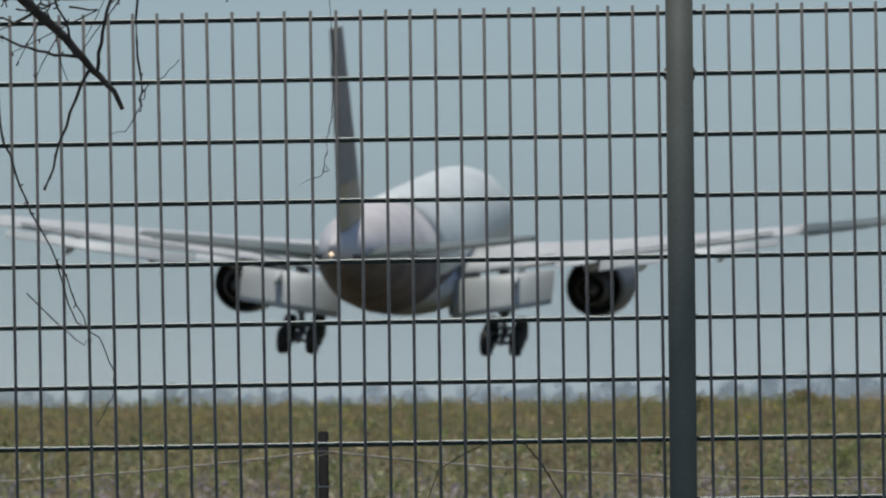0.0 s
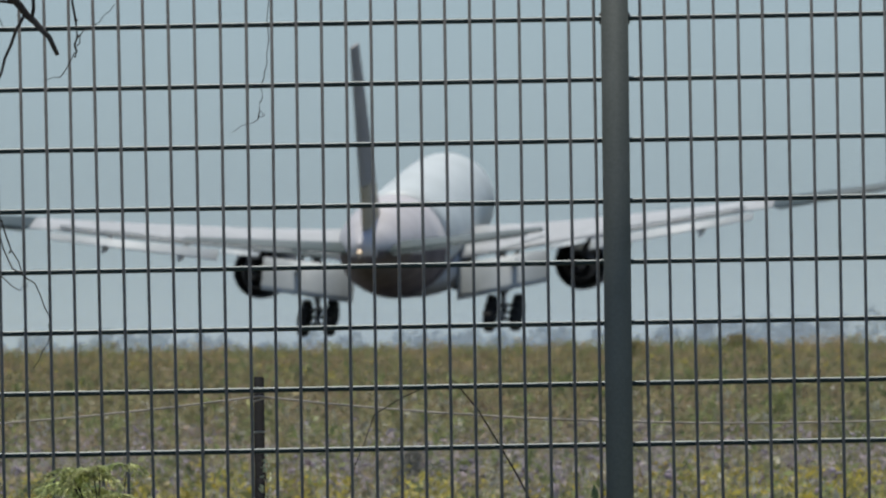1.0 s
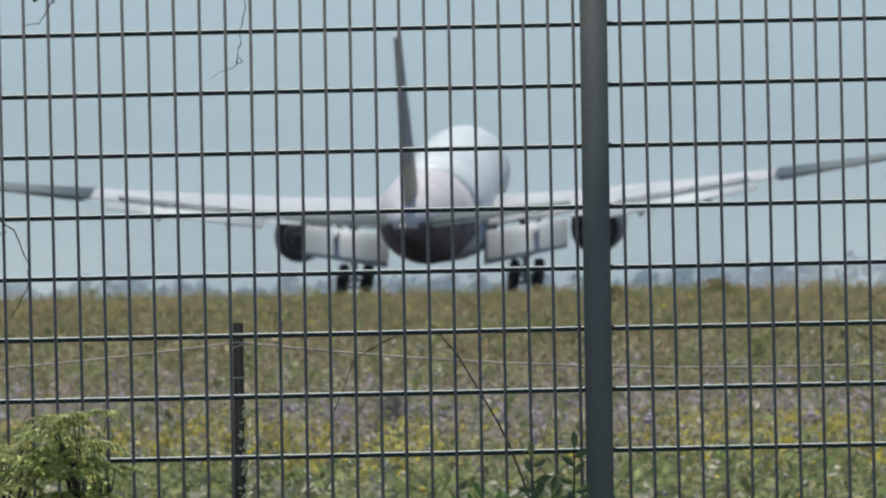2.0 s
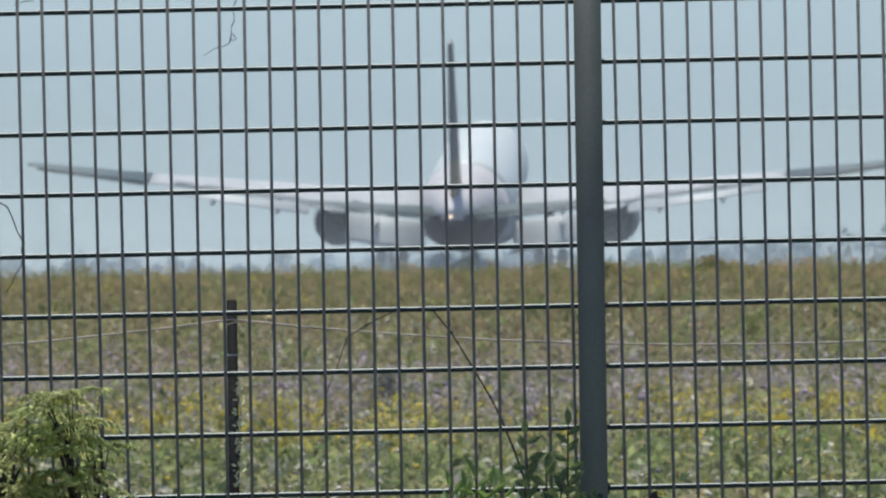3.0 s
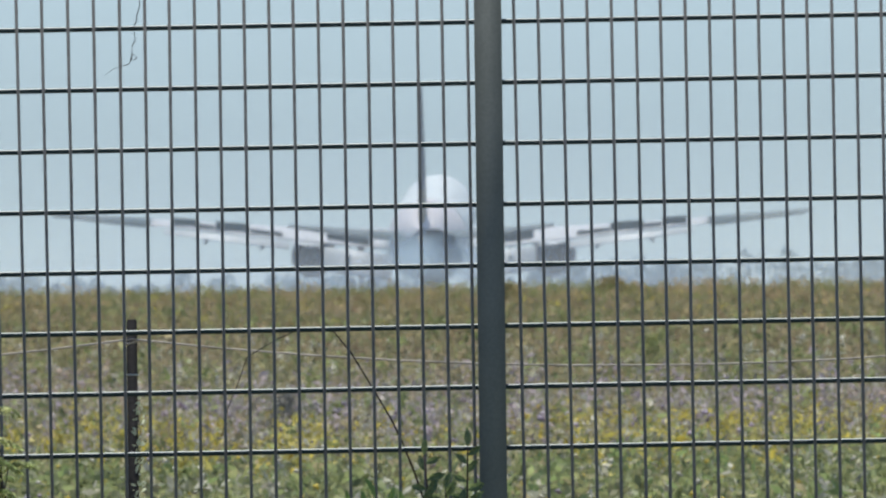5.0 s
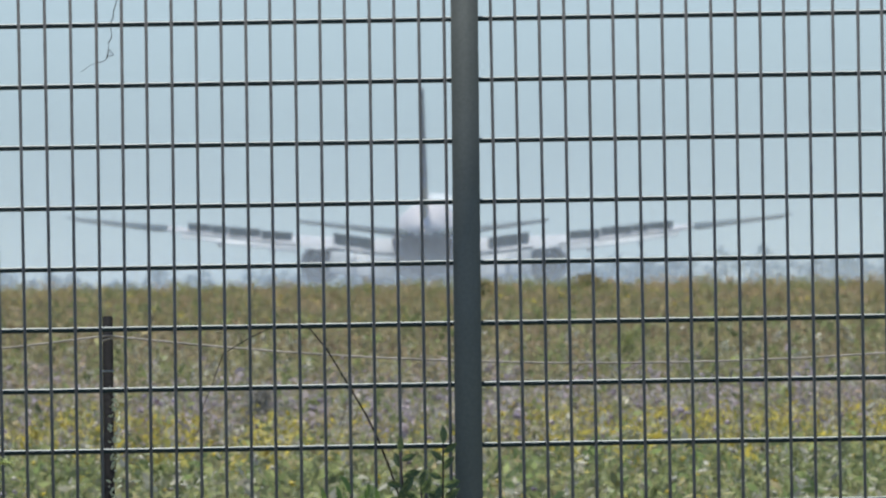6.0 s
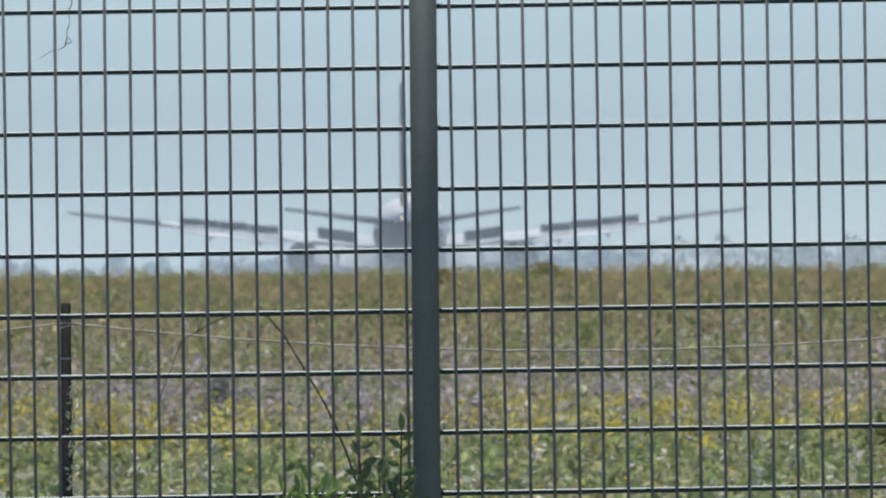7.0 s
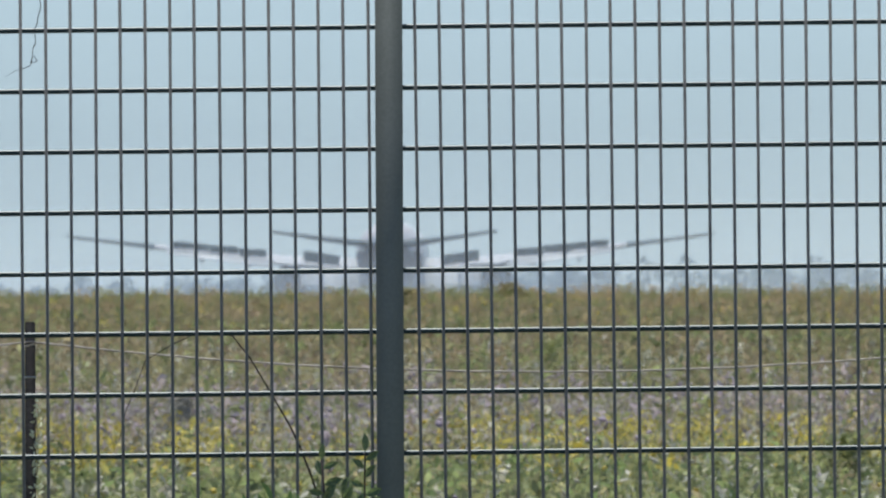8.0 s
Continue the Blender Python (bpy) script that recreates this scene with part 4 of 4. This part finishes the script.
def blades(name, rng, x, y, height, width, lean, mat, label):
    """Upright tapering blades of grass, two triangles each."""
    n = len(x)
    z = ground_height(y) - 0.02
    ang = rng.uniform(0, math.pi, n)
    wx, wy = np.cos(ang) * width / 2, np.sin(ang) * width / 2
    bx, by = rng.normal(0, lean, n) * height, rng.normal(0, lean, n) * height
    v = np.zeros((n, 4, 3))
    v[:, 0] = np.stack([x - wx, y - wy, z], 1)
    v[:, 1] = np.stack([x + wx, y + wy, z], 1)
    v[:, 2] = np.stack([x + wx * 0.8 + bx * 0.4, y + wy * 0.8 + by * 0.4, z + height * 0.6], 1)
    v[:, 3] = np.stack([x + bx, y + by, z + height], 1)
    base = np.arange(n)[:, None] * 4
    faces = np.concatenate([base + np.array([0, 1, 2]), base + np.array([0, 2, 3])])
    return mesh_stuff(name, v.reshape(-1, 3), faces, mat, label, "grass")


def heads(name, rng, x, y, z, size, flat, mat, label):
    """Small domed flower heads of eight faces."""
    n = len(x)
    shape = np.array([(1, 0, 0), (0.3, 0.95, 0.1), (-0.8, 0.6, 0), (-0.8, -0.6, 0.1), (0.3, -0.95, 0), (0, 0, 1), (0, 0, -0.8)])
    shape = shape * np.array([1, 1, flat])
    v = shape[None] * size[:, None, None] * (1 + rng.normal(0, 0.2, (n, 7, 1)))
    tilt = rng.normal(0, 0.35, (n, 2))
    v[:, :, 2] += v[:, :, 0] * tilt[:, :1] + v[:, :, 1] * tilt[:, 1:]
    v += np.stack([x, y, z], 1)[:, None]
    tri = np.array([(i, (i + 1) % 5, 5) for i in range(5)] + [((i + 1) % 5, i, 6) for i in range(5)])
    faces = (np.arange(n)[:, None, None] * 7 + tri).reshape(-1, 3)
    return mesh_stuff(name, v.reshape(-1, 3), faces, mat, label, "flowers")


def leaves(name, rng, x, y, z, size, mat, label, category="plants"):
    """Loose four-sided leaves turned every way."""
    n = len(x)
    a = rng.normal(0, 1, (n, 3))
    a /= np.linalg.norm(a, axis=1, keepdims=True)
    b = np.cross(a, rng.normal(0, 1, (n, 3)))
    b /= np.linalg.norm(b, axis=1, keepdims=True)
    c = np.stack([x, y, z], 1)
    s = size[:, None]
    v = np.stack([c - a * s, c + b * s * 0.4, c + a * s, c - b * s * 0.4], 1)
    return mesh_stuff(name, v.reshape(-1, 3), np.arange(n * 4).reshape(n, 4), mat, label, category)


def clumps(name, rng, x, y, each, wide, tall, size, mat, label):
    """Soft leafy tufts: many small leaves heaped round each place."""
    n = len(x)
    a, r, h = rng.uniform(0, 6.28, (n, each)), rng.random((n, each)) ** 0.6, rng.random((n, each))
    w = wide * rng.uniform(0.5, 1.4, (n, 1)) * (0.35 + 0.65 * np.sin(np.pi * (0.12 + 0.8 * h)))
    top = tall * rng.uniform(0.75, 1.1, (n, 1))
    px, py = x[:, None] + w * r * np.cos(a), y[:, None] + w * r * np.sin(a)
    pz = ground_height(y)[:, None] + top * (0.25 + 0.75 * h)
    s = size * rng.uniform(0.5, 1.5, (n, each)) * np.maximum(1, y / 130)[:, None]
    leaves(name, rng, px.ravel(), py.ravel(), pz.ravel(), s.ravel(), mat, label)


def meadow():
    rng = np.random.default_rng(11)

    def tufts(name, count, near, far, even, patch, seed, power, each, wide, tall, size, mat, label):
        x, y = scatter(rng, count, near, far, even)
        keep = rng.random(len(x)) < patchy(x, y, patch, seed) ** power
        x, y = x[keep], y[keep]
        clumps(name, rng, x, y, each, wide * np.maximum(1, y / 200)[:, None], tall, size, mat, label)
    tufts("green_tufts", 5600, 50, 98, 0.1, 0.9, 31, 0.5, 26, 0.10, 0.54, 0.038, FRESH, "fresh green leafy tufts")
    tufts("golden_tufts", 1700, 84, 122, 0.5, 0.7, 32, 3.2, 26, 0.10, 0.60, 0.032, GOLDEN, "yellow-flowering tufts in patches")
    tufts("mauve_tufts", 2600, 98, 185, 0.4, 0.8, 33, 1.8, 22, 0.11, 0.60, 0.036, MAUVE_HERB, "mauve-grey thistle tufts")
    tufts("cream_tufts", 2200, 56, 240, 0.3, 0.6, 34, 2.6, 24, 0.05, 0.64, 0.032, CREAM, "cream-coloured seed tufts")
    tufts("green_mid_tufts", 4800, 94, 340, 0.3, 1.6, 35, 2.4, 28, 0.12, 0.6, 0.040, FRESH, "green tufts among dry grass")
    tufts("straw_tufts", 4200, 110, 420, 0.35, 1.5, 42, 1.2, 22, 0.12, 0.58, 0.032, DRY, "pale straw-coloured tufts")
    tufts("rusty_tufts", 6200, 150, 560, 0.45, 3.0, 36, 1.7, 22, 0.15, 0.58, 0.032, RUST, "rusty brown withered herbs")
    tufts("olive_crest_tufts", 4600, 300, 770, 0.7, 4.0, 37, 1.2, 24, 0.14, 0.62, 0.016, WEED, "olive tufts along the meadow crest")
    tufts("golden_crest_tufts", 1100, 300, 720, 0.7, 7.0, 38, 5.0, 26, 0.14, 0.6, 0.018, GOLDEN, "yellow-green tufts near the crest")
    tufts("tall_crest_weeds", 2200, 480, 775, 0.9, 3.0, 41, 2.2, 36, 0.16, 0.95, 0.014, WEED, "tall olive weeds standing out along the crest")
    # dense drifts of one kind: bearing, distance, half width
    def drifts(name, places, count, each, tall, size, mat, label):
        x = np.concatenate([b * d + rng.normal(0, w, count) for b, d, w in places])
        y = np.concatenate([d + rng.normal(0, 14 * w, count) for b, d, w in places])
        clumps(name, rng, x, y, each, 0.09 * np.ones((len(x), 1)), tall, size, mat, label)
    drifts("golden_drifts", [(-0.034, 104, 0.25), (-0.0202, 106, 0.2), (-0.0158, 103, 0.22), (-0.007, 100, 0.16), (0.0159, 107, 0.22), (0.0198, 103, 0.25), (0.0253, 106, 0.22), (0.029, 102, 0.26), (0.036, 105, 0.3)], 46, 26, 0.63, 0.023, GOLDEN, "dense drifts of yellow meadow flowers")
    drifts("mauve_drifts", [(-0.030, 128, 0.3), (-0.011, 126, 0.4), (-0.006, 121, 0.3), (0.0035, 124, 0.35), (0.008, 131, 0.3), (0.022, 127, 0.3), (0.033, 124, 0.35)], 60, 24, 0.64, 0.026, MAUVE_HERB, "dense drifts of mauve thistles")
    drifts("cream_drifts", [(-0.024, 140, 0.5), (-0.003, 96, 0.25), (0.0, 108, 0.3), (0.019, 92, 0.2), (0.026, 135, 0.4), (0.012, 118, 0.3)], 26, 14, 0.66, 0.016, CREAM, "drifts of cream-white seed heads")
    drifts("rusty_drifts", [(-0.036, 240, 1.2), (-0.026, 200, 0.8), (-0.014, 260, 1.4), (0.0, 230, 1.2), (0.017, 215, 1.0), (0.031, 250, 1.4)], 90, 24, 0.6, 0.022, RUST, "drifts of rusty withered sorrel")
    drifts("rosy_drifts", [(-0.030, 150, 0.7), (-0.024, 165, 0.8), (-0.020, 140, 0.4), (0.033, 128, 0.5), (0.037, 145, 0.7), (0.003, 150, 0.5), (-0.038, 110, 0.5)], 70, 22, 0.6, 0.032, ROSY, "drifts of faded rosy-brown herbs")
    drifts("lush_drifts", [(0.010, 78, 0.3), (0.016, 86, 0.35), (0.023, 74, 0.3), (0.030, 80, 0.4), (0.037, 86, 0.4), (-0.002, 72, 0.25), (-0.013, 82, 0.25), (-0.026, 88, 0.25)], 46, 26, 0.60, 0.036, LUSH, "lush bright green tufts in drifts")
    drifts("bushy_drifts", [(0.0165, 190, 0.6), (0.031, 86, 0.25), (0.041, 88, 0.3), (-0.0295, 178, 0.5), (0.0105, 330, 1.2), (-0.018, 420, 1.6)], 60, 26, 0.68, 0.024, FRESH, "bushy green weeds in drifts")
    # green grass: near belt and scattered further off
    x, y = scatter(rng, 60000, 48, 780, 0.12)
    keep = rng.random(len(x)) < np.where(y < 100, 0.9, 0.08 + 0.4 * patchy(x, y, 9, 1))
    x, y = x[keep], y[keep]
    far = np.clip((y - 60) / 500, 0, 1)
    blades("green_grass", rng, x, y, rng.uniform(0.25, 0.62, len(x)) * (0.85 + 0.2 * far), (0.006 + 0.00010 * y) * rng.uniform(0.5, 1.3, len(x)), 0.25, GRASS, "green tall meadow grass")
    # dry straw-coloured grass: the middle and far slope
    x, y = scatter(rng, 70000, 75, 800, 0.35)
    keep = rng.random(len(x)) < np.clip((y - 70) / 120, 0.05, 1) * (0.35 + 0.65 * patchy(x, y, 14, 2))
    x, y = x[keep], y[keep]
    blades("dry_grass", rng, x, y, rng.uniform(0.3, 0.62, len(x)) * np.where(y < 280, 0.72, 1.0), (0.006 + 0.00011 * y) * rng.uniform(0.5, 1.4, len(x)), 0.2, DRY, "dry straw-brown meadow grass")
    # olive weeds, taller along the crest
    x, y = scatter(rng, 60000, 90, 800, 0.6)
    keep = rng.random(len(x)) < 0.25 + 0.75 * patchy(x, y, 6, 3)
    x, y = x[keep], y[keep]
    tall = 0.85 + 0.75 * patchy(x, y, 3.0, 9) ** 3
    blades("olive_weeds", rng, x, y, rng.uniform(0.35, 0.66, len(x)) * tall * np.where(y < 280, 0.7, 1.0), (0.008 + 0.00014 * y) * rng.uniform(0.5, 1.4, len(x)), 0.16, WEED, "olive tall weeds on the meadow crest")
    # leafy herbs near by
    x, y = scatter(rng, 70000, 50, 170)
    keep = rng.random(len(x)) < np.where(y < 105, 0.9, 0.35)
    x, y = x[keep], y[keep]
    leaves("leafy_herbs", rng, x, y, rng.uniform(0.1, 0.55, len(x)), 0.022 * rng.uniform(0.5, 1.6, len(x)) * (y / 90), GRASS, "green leafy meadow herbs")
    x, y = scatter(rng, 35000, 90, 700, 0.15)
    keep = rng.random(len(x)) < 0.3 + 0.7 * patchy(x, y, 5, 21)
    x, y = x[keep], y[keep]
    leaves("seed_heads", rng, x, y, ground_height(y) + rng.uniform(0.3, 0.62, len(x)), 0.012 * rng.uniform(0.5, 1.6, len(x)) * (y / 90), DRY, "pale dry seed heads over the meadow")
    x, y = scatter(rng, 30000, 100, 760, 0.3)
    keep = rng.random(len(x)) < patchy(x, y, 7, 22) ** 2
    x, y = x[keep], y[keep]
    leaves("weed_leaves", rng, x, y, ground_height(y) + rng.uniform(0.2, 0.6, len(x)), 0.013 * rng.uniform(0.5, 1.6, len(x)) * (y / 90), GRASS, "green leaves of scattered meadow weeds")
    # blossoms in belts
    def belt(name, count, near, far, even, size, flat, zlo, zhi, mat, label, patch, seed, cut):
        x, y = scatter(rng, count, near, far, even)
        keep = patchy(x, y, patch, seed) > cut + rng.normal(0, 0.2, len(x))
        x, y = x[keep], y[keep]
        heads(name, rng, x, y, ground_height(y) + rng.uniform(zlo, zhi, len(x)), size * rng.uniform(0.5, 1.5, len(x)) * np.maximum(1, y / 160), flat, mat, label)
    belt("yellow_flowers", 3000, 84, 118, 0.5, 0.016, 0.7, 0.38, 0.62, YELLOW, "yellow meadow flowers in a loose belt", 2.4, 5, 0.86)
    belt("yellow_far_flowers", 700, 260, 600, 0.5, 0.014, 0.8, 0.45, 0.66, YELLOW, "far yellow flowers on the crest", 9, 6, 0.72)
    belt("yellow_near_flowers", 1100, 50, 84, 0.3, 0.017, 0.7, 0.3, 0.6, YELLOW, "yellow flowers among green grass", 1.6, 7, 0.55)
    belt("white_flowers", 2400, 55, 240, 0.3, 0.019, 0.5, 0.4, 0.72, WHITE_BLOOM, "cream-white umbel flowers", 2.5, 8, 0.45)
    belt("mauve_flowers", 2600, 100, 175, 0.4, 0.023, 0.8, 0.4, 0.66, PURPLE, "pale mauve thistle flowers in a belt", 2.8, 10, 0.8)
    belt("mauve_near_flowers", 380, 50, 98, 0.3, 0.018, 0.8, 0.3, 0.6, PURPLE, "mauve flowers among green grass", 1.4, 13, 0.5)


meadow()


def herb_clump(cx, cy, wide, tall, mat, label, seed, count=900):
    """A bushy herb standing out of the meadow: stems and many small leaves."""
    rng = np.random.default_rng(seed)
    plant = new("herb_clump")
    plant.matrix_basis = pose(cx, cy, float(ground_height(cy)))
    tagged(plant, label, "plant", "bushy herbs in the meadow")
    bm = bmesh.new()
    for k in range(9):
        a = k * 0.7
        stem(bm, [(0, 0, -0.03), (wide * 0.2 * math.cos(a), wide * 0.2 * math.sin(a), tall * 0.5), (wide * 0.42 * math.cos(a), wide * 0.42 * math.sin(a), tall * (0.75 + 0.2 * math.sin(k * 2.1)))], 0.006, 0.003, 5)
    part("herb_stems", bm, mat, plant)
    a, r, h = rng.uniform(0, 6.28, count), rng.random(count) ** 0.6, rng.uniform(0.15, 1, count)
    rad = wide * 0.5 * np.sin(np.pi * (0.2 + 0.72 * h)) * (1 + 0.25 * np.sin(a * 3 + h * 5))
    ob = leaves("herb_leaves", rng, rad * r * np.cos(a), rad * r * np.sin(a), tall * h, 0.028 * rng.uniform(0.5, 1.4, count) * max(1, cy / 150), mat, "small leaves", "")
    ob.parent = plant


herb_clump(-0.92, 114, 0.5, 0.74, GREY_HERB, "dark grey-green thistle bush in the meadow", 1)
herb_clump(3.2, 84, 0.6, 0.75, GRASS, "dark green bushy herb in the meadow", 2)
herb_clump(3.25, 185, 0.9, 0.85, GRASS, "green bushy weed in dry grass", 3, 700)
herb_clump(3.9, 520, 2.2, 1.05, WEED, "tall green weed on the meadow crest", 4, 700)
herb_clump(9.0, 610, 2.6, 1.15, WEED, "tall green weed on the meadow crest", 5, 700)


# ---- what moves ----
PLANE_ROWS = [
    (0.0, -10.0, 774.0, 9.58, 3.9, 1.3, -6.2),
    (0.5, -8.53, 811.4, 8.64, 4.35, 0.6, -5.55),
    (1.0, -6.88, 848.5, 7.77, 4.85, -0.9, -4.8),
    (1.5, -5.50, 885.5, 7.26, 5.1, -1.65, -4.55),
    (2.1, -3.98, 929.5, 6.60, 5.3, -0.6, -3.75),
    (2.8, -2.28, 980.5, 6.12, 5.5, 0.6, -2.6),
    (3.0, -1.90, 995.0, 6.08, 5.5, 0.6, -2.38),
    (3.5, -0.62, 1031.0, 6.10, 5.45, 0.6, -2.25),
    (4.0, 0.40, 1066.8, 5.85, 5.1, 0.1, -2.1),
    (4.5, 1.42, 1102.4, 5.68, 4.8, 0.6, -1.55),
    (5.2, 2.98, 1152.0, 5.34, 3.3, 0.4, -1.55),
    (6.0, 4.75, 1207.8, 4.95, 1.9, 0.3, -1.6),
    (6.5, 5.70, 1242.5, 4.68, 1.2, 0.0, -1.65),
    (7.0, 6.85, 1277.0, 4.56, 0.6, 0.1, -1.6),
    (7.5, 7.85, 1311.2, 4.46, 0.4, 0.05, -1.6),
    (8.0, 8.75, 1345.2, 4.40, 0.25, 0.0, -1.6),
]


def motions():
    walk(plane, [(t, pose(x, y, z, pitch, bank, yaw)) for t, x, y, z, pitch, bank, yaw in PLANE_ROWS])
    # the wings sink as their lift goes
    for wing, side in wings:
        root = Matrix.Translation((side * 3.0, 0, wing_z(3.0)))
        walk(wing, [(t, root @ pose(0, 0, 0, 0, -side * a, 0) @ root.inverted()) for t, a in ((0.0, 1.7), (1.5, 2.3), (2.9, 2.4), (3.5, 1.2), (4.0, 0.75), (4.5, 0.6), (6.0, 0.4), (8.0, 0.3))])
    # some spoiler panels rise at touchdown, the others as the nose comes down
    for ob, hinge, late in spoilers:
        walk(ob, [(t, pose(*hinge, -up, 0, 0)) for t, up in (((0.0, 0), (4.6, 0), (5.0, 25), (5.5, 55), (8.0, 55)) if late else ((0.0, 0), (3.3, 0), (3.6, 22), (4.0, 42), (5.4, 55), (8.0, 55)))])
    # the puffs leave the tyres on the runway, drift after the airliner and settle into the grass
    for i, (ob, a, b) in enumerate(puffs):
        left = i < 2
        x, y, z = (-9.6 + 1.6 * i if left else -3.0 + 1.3 * (i - 2)), 984 + 1.5 * i, 0.7
        low = 1.8 if left else 0.0
        walk(ob, [
            (0.0, pose(x - 2, y, z - 4.2)), (2.7, pose(x - 2, y, z - 3.8)), (3.1, pose(x - 1, y, z + 0.4 + b)), (3.6, pose(x, y, z + 1.8 + 1.0 * b)),
            (4.0, pose(x + 1.6, y, z + 2.0 + 1.2 * b)), (4.5, pose(x + 3.0, y, z + 2.0 + 1.2 * b - low)), (5.4, pose(x + 4.0 + a, y, z + 0.6 + b - 2 * low)), (6.2, pose(x + 4.5 + 2 * a, y, z - 4.2)), (8.0, pose(x + 5 + 2 * a, y, z - 4.4))])


motions()
